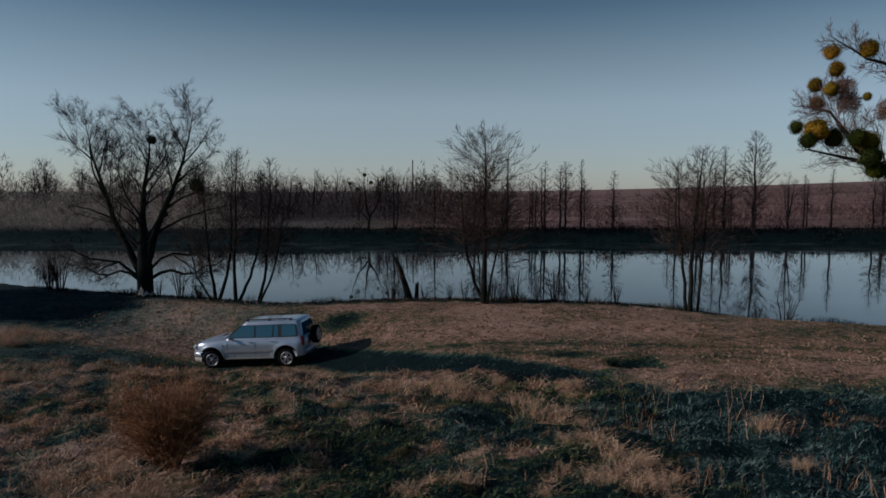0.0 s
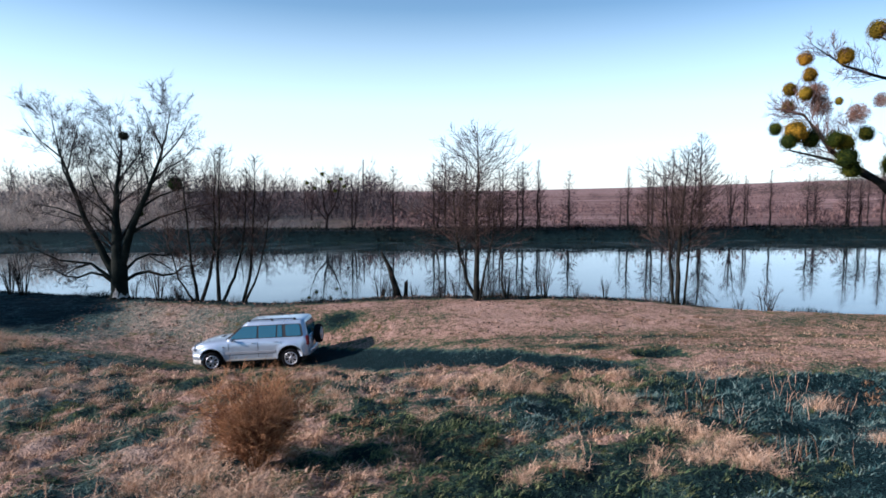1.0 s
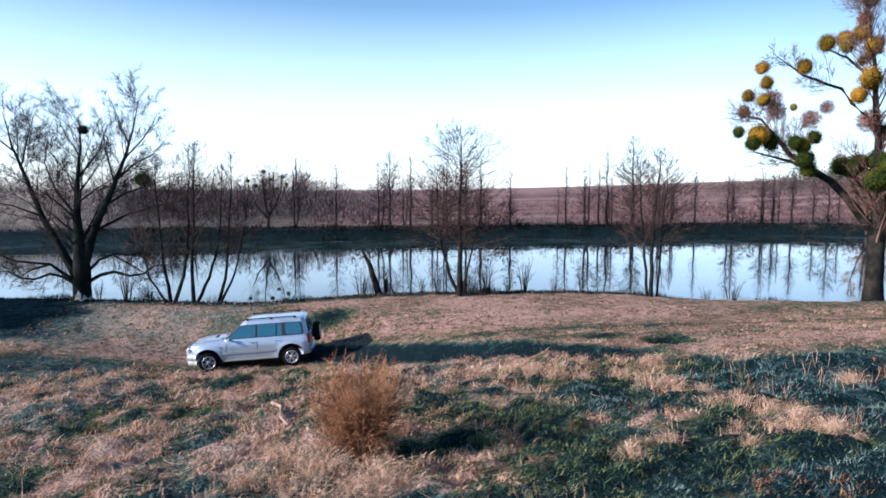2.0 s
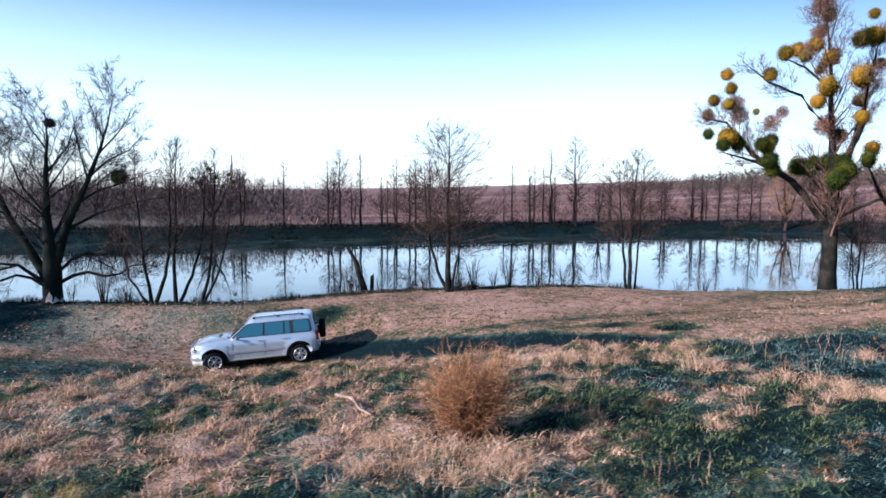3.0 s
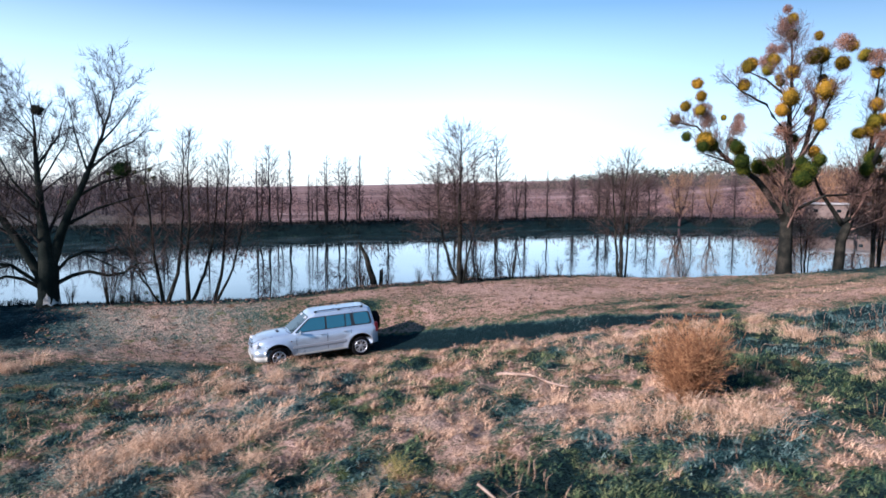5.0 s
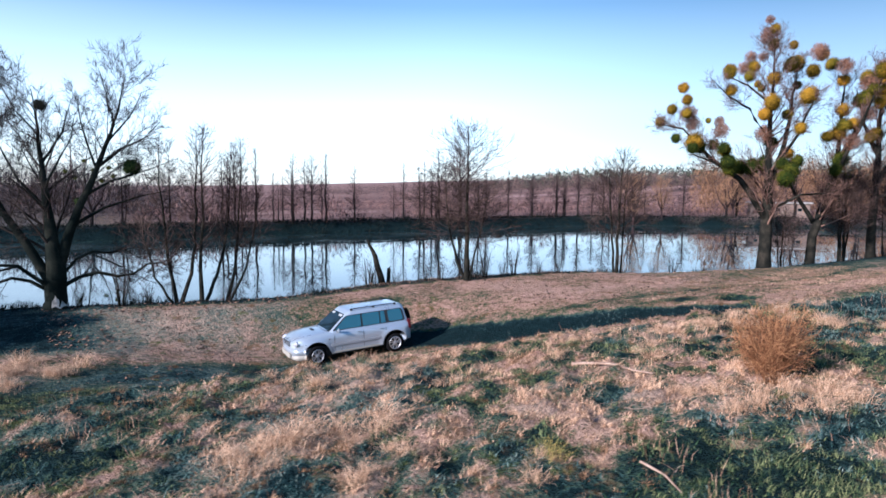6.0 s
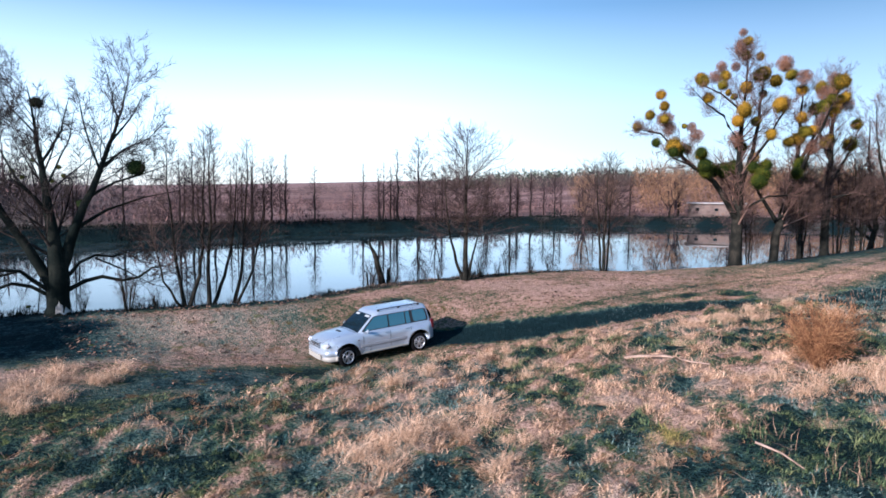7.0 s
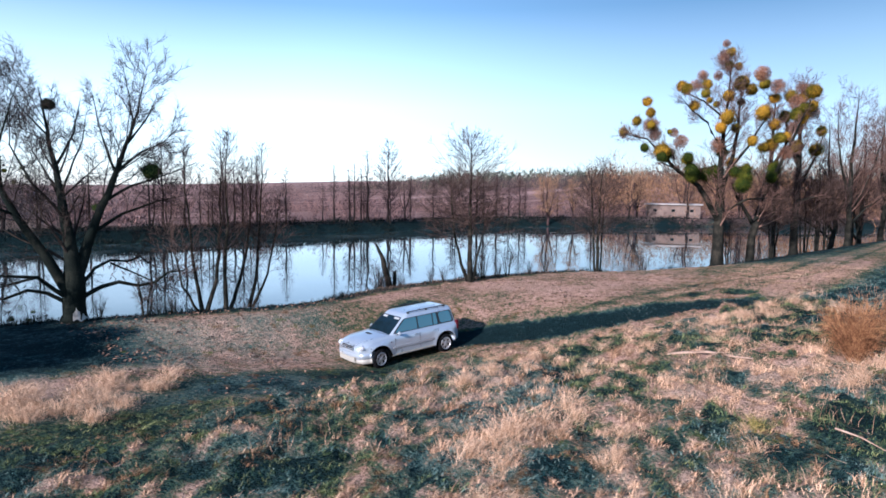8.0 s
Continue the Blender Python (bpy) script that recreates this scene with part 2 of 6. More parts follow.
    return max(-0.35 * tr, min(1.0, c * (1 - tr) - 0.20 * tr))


def coolness(x, y):
    """Where the grass is bluish green rather than olive, painted shade patches included."""
    dry = ease((y - edge(x)) / 2.0) * ease((x + 8.0) / 2)
    c = (0.25 + 0.9 * noise.noise(Vector((x * 0.25, y * 0.3, 31))) + 0.5 * noise.noise(Vector((x * 0.9, y * 1.1, 33)))) * (1 - 0.8 * dry)
    # last term: bluish tint of the painted shade by the willow
    c += 0.22 * ease((-7.5 - x) / 3) * (1 - ease((y - 23) / 3)) + 0.6 * ease((-11.5 - x) / 3) * ease((y - 25) / 2)
    # last term: tint of the painted bluish shade patch
    c += 0.55 * ease((x - 2.0) / 3.5) * (1 - ease((y - 11.2) / 2.6)) + 0.5 * math.exp(-((x + 13.2) / 1.6) ** 2 - ((y - 22.9) / 1.0) ** 2)
    c -= 0.3 * ease((-14.0 - x) / 1.5) * (1 - ease((y - 21.0) / 1.5)) - 0.14 * ease((-8.0 - x) / 3)
    c += 0.45 * ease((x - 13.0) / 5) * ease((y - 14.0) / 3) + 0.30 * ease((x + 4.0) / 2) * (1 - ease((y - 8.6) / 2))
    return max(0.0, min(1.0, c + 0.8 * dark_strip(x, y)))


def meadow():
    m, nt, b = material("meadow", 0.95)
    N, L = nt.nodes, nt.links
    co = N.new("ShaderNodeTexCoord")
    at = N.new("ShaderNodeAttribute"); at.attribute_name = "dryness_and_shade"
    total = at.outputs["Fac"]
    for scale, amount, detail in ((0.9, 0.7, 3), (4.5, 1.0, 4), (14.0, 1.2, 3), (42.0, 0.8, 2)):
        n = N.new("ShaderNodeTexNoise"); n.inputs["Scale"].default_value = scale; n.inputs["Detail"].default_value = detail
        L.new(co.outputs["Object"], n.inputs["Vector"])
        c = N.new("ShaderNodeMath"); c.operation = "SUBTRACT"; c.inputs[1].default_value = 0.5
        L.new(n.outputs["Fac"], c.inputs[0])
        d = N.new("ShaderNodeMath"); d.operation = "MULTIPLY_ADD"; d.inputs[1].default_value = amount
        L.new(c.outputs[0], d.inputs[0]); L.new(total, d.inputs[2])
        total = d.outputs[0]
    ramp = N.new("ShaderNodeValToRGB")
    stops = [(0.0, (0.006, 0.016, 0.017)), (0.2, (0.025, 0.048, 0.038)), (0.38, (0.054, 0.084, 0.038)), (0.52, (0.122, 0.116, 0.060)), (0.74, (0.385, 0.230, 0.162)), (1.0, (0.54, 0.36, 0.275))]
    els = ramp.color_ramp.elements
    for k, (p, c) in enumerate(stops):
        e = els[k] if k < 2 else els.new(p)
        e.position, e.color = p, (*c, 1)
    L.new(total, ramp.inputs["Fac"])
    # bluish-green grass in broad patches
    cool = N.new("ShaderNodeValToRGB")
    els = cool.color_ramp.elements
    for k, (p, c) in enumerate([(0.0, (0.007, 0.020, 0.023)), (0.22, (0.034, 0.069, 0.071)), (0.45, (0.092, 0.136, 0.118)), (0.72, (0.20, 0.20, 0.155)), (1.0, (0.43, 0.33, 0.25))]):
        e = els[k] if k < 2 else els.new(p)
        e.position, e.color = p, (*c, 1)
    L.new(total, cool.inputs["Fac"])
    pr = N.new("ShaderNodeAttribute"); pr.attribute_name = "coolness"
    mx = N.new("ShaderNodeMix"); mx.data_type = "RGBA"
    L.new(pr.outputs["Fac"], mx.inputs[0]); L.new(ramp.outputs["Color"], mx.inputs[6]); L.new(cool.outputs["Color"], mx.inputs[7])
    # russet and yellow-green stains
    out = mx.outputs[2]
    keep = N.new("ShaderNodeMath"); keep.operation = "MULTIPLY"; keep.inputs[1].default_value = 8.0; keep.use_clamp = True
    L.new(at.outputs["Fac"], keep.inputs[0])
    for scale, lo, hi, col in ((1.1, 0.57, 0.66, (0.17, 0.095, 0.038)), (1.7, 0.58, 0.66, (0.10, 0.115, 0.028))):
        sn = N.new("ShaderNodeTexNoise"); sn.inputs["Scale"].default_value = scale; sn.inputs["Detail"].default_value = 6; sn.inputs["Roughness"].default_value = 0.7
        L.new(co.outputs["Object"], sn.inputs["Vector"])
        sr = N.new("ShaderNodeMapRange"); sr.inputs["From Min"].default_value = lo; sr.inputs["From Max"].default_value = hi; sr.inputs["To Max"].default_value = 0.75
        L.new(sn.outputs["Fac"], sr.inputs["Value"])
        sg = N.new("ShaderNodeMath"); sg.operation = "MULTIPLY"; sg.use_clamp = True
        L.new(sr.outputs["Result"], sg.inputs[0]); L.new(keep.outputs[0], sg.inputs[1])
        sm = N.new("ShaderNodeMix"); sm.data_type = "RGBA"
        L.new(sg.outputs[0], sm.inputs[0]); L.new(out, sm.inputs[6]); sm.inputs[7].default_value = (*col, 1)
        out = sm.outputs[2]
    # rosy heath beyond the water, in long streaks
    hat = N.new("ShaderNodeAttribute"); hat.attribute_name = "heath"
    hm = N.new("ShaderNodeMapping"); hm.inputs["Scale"].default_value = (0.016, 0.075, 0.05)
    L.new(co.outputs["Object"], hm.inputs["Vector"])
    hn = N.new("ShaderNodeTexNoise"); hn.inputs["Scale"].default_value = 1.0; hn.inputs["Detail"].default_value = 7; hn.inputs["Roughness"].default_value = 0.72
    L.new(hm.outputs["Vector"], hn.inputs["Vector"])
    hr = N.new("ShaderNodeValToRGB")
    els = hr.color_ramp.elements
    for k, (p, c) in enumerate([(0.36, (0.078, 0.048, 0.047)), (0.48, (0.18, 0.104, 0.094)), (0.57, (0.30, 0.188, 0.168)), (0.70, (0.48, 0.35, 0.31))]):
        e = els[k] if k < 2 else els.new(p)
        e.position, e.color = p, (*c, 1)
    L.new(hn.outputs["Fac"], hr.inputs["Fac"])
    hx = N.new("ShaderNodeMix"); hx.data_type = "RGBA"
    L.new(hat.outputs["Fac"], hx.inputs[0]); L.new(out, hx.inputs[6]); L.new(hr.outputs["Color"], hx.inputs[7])
    out = hx.outputs[2]
    L.new(out, b.inputs["Base Color"])
    bp = N.new("ShaderNodeBump"); bp.inputs["Strength"].default_value = 1.0; bp.inputs["Distance"].default_value = 0.14
    L.new(total, bp.inputs["Height"]); L.new(bp.outputs["Normal"], b.inputs["Normal"])
    return m


M_GROUND = meadow()
ground = sheet("ground", XS, YS, full_land)
ground.data.materials.append(M_GROUND)
att = ground.data.attributes.new("dryness_and_shade", "FLOAT", "POINT")
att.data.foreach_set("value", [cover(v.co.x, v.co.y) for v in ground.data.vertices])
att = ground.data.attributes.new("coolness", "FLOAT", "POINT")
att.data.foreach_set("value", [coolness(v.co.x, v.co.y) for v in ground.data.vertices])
att = ground.data.attributes.new("heath", "FLOAT", "POINT")
att.data.foreach_set("value", [(0.35 + 0.50 * ease((v.co.x + 12) / 20)) * ease((v.co.y - far_shore(v.co.x) - 3.0) / 3.0) if v.co.y > near_shore(v.co.x) + 5 else 0.0 for v in ground.data.vertices])
tagged(ground, "rough meadow of dry and green grass sloping to the water", "ground", kind="structure")

mw, nt, b = material("pond_water", 0.012)
b.inputs["Base Color"].default_value = (0.012, 0.02, 0.022, 1)
b.inputs["IOR"].default_value = 1.55
N, L = nt.nodes, nt.links
nz = N.new("ShaderNodeTexNoise"); nz.inputs["Scale"].default_value = 0.6; nz.inputs["Detail"].default_value = 4
co = N.new("ShaderNodeTexCoord"); L.new(co.outputs["Object"], nz.inputs["Vector"])
bp = N.new("ShaderNodeBump"); bp.inputs["Strength"].default_value = 0.03; bp.inputs["Distance"].default_value = 0.06
L.new(nz.outputs["Fac"], bp.inputs["Height"]); L.new(bp.outputs["Normal"], b.inputs["Normal"])
film = N.new("ShaderNodeTexNoise"); film.inputs["Scale"].default_value = 0.16; film.inputs["Detail"].default_value = 5; film.inputs["Distortion"].default_value = 1.2
L.new(co.outputs["Object"], film.inputs["Vector"])
fr = N.new("ShaderNodeMapRange")
for k, q in enumerate((0.48, 0.68, 0.010, 0.085)):
    fr.inputs[1 + k].default_value = q
L.new(film.outputs["Fac"], fr.inputs["Value"]); L.new(fr.outputs["Result"], b.inputs["Roughness"])
dust = N.new("ShaderNodeMix"); dust.data_type = "RGBA"
dust.inputs[6].default_value, dust.inputs[7].default_value = (0.010, 0.019, 0.021, 1), (0.10, 0.125, 0.12, 1)
dr = N.new("ShaderNodeMapRange")
for k, q in enumerate((0.46, 0.72, 0.0, 1.0)):
    dr.inputs[1 + k].default_value = q
L.new(film.outputs["Fac"], dr.inputs["Value"]); L.new(dr.outputs["Result"], dust.inputs[0]); L.new(dust.outputs[2], b.inputs["Base Color"])
wx = [-400, -200, -100] + list(np.arange(-60, 140.1, 1.0)) + [200, 400]
wv = [(x, y, 0.0) for x in wx for y in (near_shore(x) - 0.25, (near_shore(x) + far_shore(x)) / 2 if x < 139 else 30, max(far_shore(x) + 0.8, near_shore(x) + 1))]
wf = [(3 * i + k, 3 * i + 3 + k, 3 * i + 4 + k, 3 * i + 1 + k) for i in range(len(wx) - 1) for k in (0, 1)]
me = bpy.data.meshes.new("water")
me.from_pydata(wv, [], wf)
water = new("water", me)
water.data.materials.append(mw)
tagged(water, "still pond water mirroring the bare trees and sky", "water", kind="structure")


# ---- bare trees ----
def tube(bm_verts, faces, pts, radii, sides):
    """A tapered tube along pts, closed at its end."""
    base = len(bm_verts)
    n = len(pts)
    cone = sides == 3
    for k, (p, r) in enumerate(zip(pts, radii)):
        if cone and k == n - 1:
            bm_verts.append(p)
            break
        d = (pts[min(k + 1, n - 1)] - pts[max(k - 1, 0)])
        d = d.normalized() if d.length > 1e-6 else Vector((0, 0, 1))
        u = d.orthogonal().normalized()
        w = d.cross(u)
        for s in range(sides):
            a = 2 * math.pi * s / sides
            bm_verts.append(p + (u * math.cos(a) + w * math.sin(a)) * r)
    tip = base + (n - 1) * sides
    for k in range(n - 1):
        for s in range(sides):
            a, c = base + k * sides + s, base + k * sides + (s + 1) % sides
            faces.append((a, c, tip) if cone and k == n - 2 else (a, c, c + sides, a + sides))
    if cone:
        return
    faces.append(tuple(tip + s for s in range(sides)))


def mesh_part(name, verts, faces, mat, parent=None, label="", smooth=True):
    me = bpy.data.meshes.new(name)
    me.from_pydata([tuple(v) for v in verts], [], faces)
    me.update()
    if smooth:
        me.polygons.foreach_set("use_smooth", [True] * len(me.polygons))
    me.materials.append(mat)
    ob = new(name, me)
    if parent is not None:
        ob.parent = parent
    if label:
        tagged(ob, label)
    return ob


def crooked(rng, start, way, length, steps, bend, lift=0.0):
    pts = [start.copy()]
    d = way.normalized()
    for k in range(steps):
        d = (d + Vector((rng.gauss(0, bend), rng.gauss(0, bend), rng.gauss(0, bend) + lift))).normalized()
        pts.append(pts[-1] + d * (length / steps))
    return pts


def slivers(rng, V, F, pts, n, length, w, spread=0.7, lift=0.25):
    """The finest twigs along pts, each one a thin spike."""
    m = len(pts) - 1
    for i in range(n):
        f = (0.10 + 0.88 * rng.random()) * m
        k = min(int(f), m - 1)
        p = pts[k].lerp(pts[k + 1], f - k)
        x = Vector((rng.gauss(0, 1), rng.gauss(0, 1), rng.gauss(0, 1)))
        way = ((pts[k + 1] - pts[k]).normalized() * 0.8 + x * spread + Vector((0, 0, lift))).normalized() * (length * rng.uniform(0.45, 1.2))
        s = way.cross(x)
        s = s * (w / max(1e-6, s.length))
        q = len(V)
        V += [p - s, p + s, p + way]
        F.append((q, q + 1, q + 2))


def twiggery(rng, V, F, pts, r0, r1, level, spec):
    """Side branches along pts, down to twigs."""
    count, ratio, angle, lift, maxlevel, start = spec["count"][level], spec["ratio"], spec["angle"], spec["lift"], spec["levels"], spec["start"][level]
    total = sum((pts[k + 1] - pts[k]).length for k in range(len(pts) - 1))
    n = max(2, int(count * total)) if level == 0 and spec.get("per_metre") else count
    for i in range(n):
        f = start + (1 - start) * (i + rng.random()) / n
        k = min(int(f * (len(pts) - 1)), len(pts) - 2)
        g = f * (len(pts) - 1) - k
        p = pts[k].lerp(pts[k + 1], g)
        d = (pts[k + 1] - pts[k]).normalized()
        u = d.orthogonal().normalized()
        u.rotate(Matrix.Rotation(rng.uniform(0, 2 * math.pi), 3, d))
        a = radians(angle * rng.uniform(0.7, 1.3))
        way = d * math.cos(a) + u * math.sin(a)
        length = total * ratio[level] * rng.uniform(0.6, 1.25) * (1.15 - 0.65 * f)
        if length < 0.12:
            continue
        rr = max(spec["tip"], (r0 + (r1 - r0) * f) * spec.get("thin", 0.5))
        bpts = crooked(rng, p, way, length, spec.get("steps", 4) if level < maxlevel else spec.get("last", 2), spec["bend"], lift)
        tube(V, F, bpts, [rr + (spec["tip"] - rr) * q / (len(bpts) - 1) for q in range(len(bpts))], 5 if rr > 0.04 else 3)
        if level < maxlevel:
            twiggery(rng, V, F, bpts, rr, spec["tip"], level + 1, spec)
        if level >= maxlevel - 1 and "fuzz" in spec:
            slivers(rng, V, F, bpts, spec["fuzz"], max(spec.get("hair", 0.25), length * 0.6), spec["tip"] * 0.75, 0.45, spec.get("rise", 0.25))


def ascending(rng, V, F, pts, rad, spec):
    """An egg-shaped crown of straight rising branches along a stem."""
    total = sum((pts[k + 1] - pts[k]).length for k in range(len(pts) - 1))
    n, s0, fat = max(6, int(spec["dense"] * total)), spec["from"], spec["tip"]
    for i in range(n):
        g = (i + rng.random()) / n
        f = s0 + (0.985 - s0) * g
        k = min(int(f * (len(pts) - 1)), len(pts) - 2)
        p = pts[k].lerp(pts[k + 1], f * (len(pts) - 1) - k)
        d = (pts[k + 1] - pts[k]).normalized()
        u = d.orthogonal().normalized()
        u.rotate(Matrix.Rotation(2.4 * i + rng.uniform(-0.6, 0.6), 3, d))
        a = radians((spec["open"] - 18 * g) * rng.uniform(0.8, 1.2))
        env = min(1.0, 0.45 + 1.6 * g) * (1 - g) ** spec.get("taper", 0.8) + 0.09
        length = spec["wide"] * env * rng.uniform(0.75, 1.1) / math.sin(max(a, 0.4))
        rr = max(fat, (rad[0] + (rad[-1] - rad[0]) * f) * 0.22)
        bp = crooked(rng, p, d * math.cos(a) + u * math.sin(a), length, 4, 0.03, 0.04)
        tube(V, F, bp, [rr + (fat - rr) * q / 4 for q in range(5)], 3)
        for j in range(max(3, int(length * spec["twigs"]))):
            q = 0.15 + 0.82 * rng.random()
            k = min(int(q * 4), 3)
            e = (bp[k + 1] - bp[k]).normalized()
            w = e.orthogonal().normalized()
            w.rotate(Matrix.Rotation(rng.uniform(0, 6.283), 3, e))
            a2 = radians(rng.uniform(25, 55))
            tl = (0.18 + 0.42 * length * (1 - q)) * rng.uniform(0.6, 1.2)
            tp = crooked(rng, bp[k].lerp(bp[k + 1], q * 4 - k), e * math.cos(a2) + w * math.sin(a2), tl, 2, 0.04, 0.05)
            tube(V, F, tp, [fat * 1.1, fat, fat * 0.8], 3)
            slivers(rng, V, F, tp, 2 * spec["sprigs"], tl * 0.6, fat * 0.8, 0.55, 0.3)


def bare_tree(name, stems, spec, seed, bark, twig, label, category="tree"):
    """stems: lists of (x, y, z, radius) from the base up. Trunk and crown are parts."""
    rng = random.Random(seed)
    root = new(name)
    V, F, V2, F2 = [], [], [], []
    for st in stems:
        pts = [Vector(p[:3]) for p in st]
        rad = [p[3] for p in st]
        fine, fr = [], []
        for k in range(len(pts) - 1):
            for q in range(3):
                g = q / 3
                j = Vector((rng.gauss(0, 1), rng.gauss(0, 1), 0)) * (0.012 * (pts[k + 1] - pts[k]).length if k + q else 0)
                fine.append(pts[k].lerp(pts[k + 1], g) + j)
                fr.append(rad[k] + (rad[k + 1] - rad[k]) * g)
        fine.append(pts[-1]); fr.append(rad[-1])
        tube(V, F, fine, fr, 9)
        if "dense" in spec:
            ascending(rng, V2, F2, fine, fr, spec)
        else:
            twiggery(rng, V2, F2, fine, rad[0] * 0.45, rad[-1], 0, spec)
    mesh_part("trunk", V, F, bark, root)
    mesh_part("crown", V2, F2, twig, root)
    return tagged(root, label, category)


RISING = dict(dense=12.0, wide=2.6, twigs=4.6, sprigs=3, tip=0.0062, open=66)
RISING["from"] = 0.31
LIMBY = dict(per_metre=True, count=[2.3, 8, 6, 3], ratio=[0.34, 0.5, 0.5, 0.5], angle=40, lift=0.06, levels=3, start=[0.34, 0.15, 0.12, 0.1], tip=0.006, bend=0.07, last=1, steps=3, thin=0.42, fuzz=2, hair=0.30)
SHRUB = dict(count=[8, 6, 3], ratio=[0.42, 0.42, 0.42], angle=34, lift=0.03, levels=2, start=[0.2, 0.2, 0.2], tip=0.003, bend=0.14, fuzz=2, hair=0.10)
STUB = dict(count=[2, 2, 1], ratio=[0.22, 0.42, 0.45], angle=40, lift=0.04, levels=1, start=[0.6, 0.5, 0.5], tip=0.008, bend=0.08)
FARSP = dict(dense=4.6, wide=2.6, twigs=3.2, sprigs=2, tip=0.019, open=72)
FARSP["from"] = 0.22
BROAD = dict(count=[12, 6, 3], ratio=[0.38, 0.42, 0.42], angle=50, lift=0.05, levels=2, start=[0.2, 0.2, 0.2], tip=0.014, bend=0.16, steps=2, last=1, fuzz=2, hair=0.5)


def base(x, y, sink=0.1):
    return full_land(x, y) - sink


def placed(ob, x, y, sink=0.1):
    ob.location = (x, y, base(x, y, sink))
    return ob


# willow on the near bank, limbs spread along the shore
# trunk and the two great limbs
WILLOW = [
    [(0, 0, 0, 0.52), (0.0, 0, 0.4, 0.41), (0.05, 0, 1.7, 0.38), (0.0, 0.0, 2.7, 0.25), (-0.15, 0.3, 4.2, 0.17), (-0.2, 0.9, 5.9, 0.10), (-0.25, 1.6, 7.3, 0.055), (-0.4, 2.0, 8.9, 0.016)],
    [(0.15, 0, 1.8, 0.23), (0.6, -0.05, 3.2, 0.18), (1.3, 0.0, 4.9, 0.13), (2.0, 0.1, 6.7, 0.076), (2.5, 0.0, 8.1, 0.042), (2.8, 0.0, 9.5, 0.012)],
    [(-0.15, 0, 1.2, 0.22), (-0.85, 0.1, 2.7, 0.165), (-1.6, 0.35, 4.0, 0.13), (-2.35, 0.7, 5.8, 0.084), (-3, 1.1, 7.4, 0.050), (-3.5, 1.5, 9.0, 0.013)],
]
# boughs to the east
WILLOW += [
    [(1.6, 0.1, 5.7, 0.063), (2.5, -0.2, 6.5, 0.042), (3.4, -0.3, 7.0, 0.025), (4.0, -0.4, 7.7, 0.010)],
    [(1.2, 0, 4.6, 0.067), (2.1, -0.1, 5.2, 0.046), (3.3, -0.2, 5.6, 0.027), (4.7, -0.2, 6.2, 0.010)],
    [(0.7, 0, 3.4, 0.080), (1.9, 0.3, 4.1, 0.055), (3.4, 0.5, 4.6, 0.030), (4.9, 0.6, 4.9, 0.012)],
    [(-2.0, 0.53, 5.0, 0.063), (-2.2, -0.3, 6.4, 0.044), (-2.0, -1.0, 7.6, 0.025), (-1.7, -1.2, 8.7, 0.010)],
]
# inner and low boughs
WILLOW += [
    [(-0.1, 0.3, 4.0, 0.067), (-1.0, 0.6, 5.2, 0.046), (-1.6, 0.9, 6.6, 0.025), (-1.5, 1.2, 7.9, 0.010)],
    [(-0.15, 0.3, 5.0, 0.050), (0.4, 0.9, 6.0, 0.035), (0.9, 1.3, 7.0, 0.021), (1.1, 1.5, 8.0, 0.010)],
    [(0.3, 0, 1.0, 0.091), (0.9, -0.15, 1.35, 0.08), (1.5, -0.25, 1.5, 0.072), (2.2, -0.35, 1.3, 0.06), (2.8, -0.4, 1.38, 0.05), (3.3, -0.5, 1.75, 0.036), (3.9, -0.6, 1.8, 0.026), (4.5, -0.7, 2.2, 0.010)],
    [(0.3, 0, 1.5, 0.076), (0.8, 0.15, 2.05, 0.064), (1.4, 0.3, 2.3, 0.050), (2.1, 0.45, 2.2, 0.042), (2.6, 0.55, 2.35, 0.034), (3.2, 0.65, 1.9, 0.024), (3.8, 0.8, 1.75, 0.010)],
    [(-0.3, 0, 1.1, 0.088), (-1.2, -0.2, 1.9, 0.066), (-2.6, -0.4, 2.1, 0.042), (-4.0, -0.6, 2.9, 0.015)],
    [(-1.65, 0.36, 4.1, 0.050), (-2.8, 0.2, 4.6, 0.034), (-3.8, 0.3, 4.8, 0.010)],
    [(-0.3, 0.1, 0.9, 0.080), (-0.8, 0.2, 1.25, 0.068), (-1.4, 0.3, 1.4, 0.058), (-2.1, 0.4, 1.15, 0.048), (-2.7, 0.5, 1.2, 0.036), (-3.3, 0.55, 1.55, 0.026), (-3.9, 0.6, 1.5, 0.012)],
    [(-1.2, -0.2, 1.9, 0.050), (-2.2, 0.3, 1.6, 0.034), (-3.2, 0.7, 1.0, 0.010)],
    [(1.4, 0.3, 2.2, 0.040), (2.3, 0.0, 1.7, 0.028), (3.4, -0.3, 1.0, 0.010)],
]
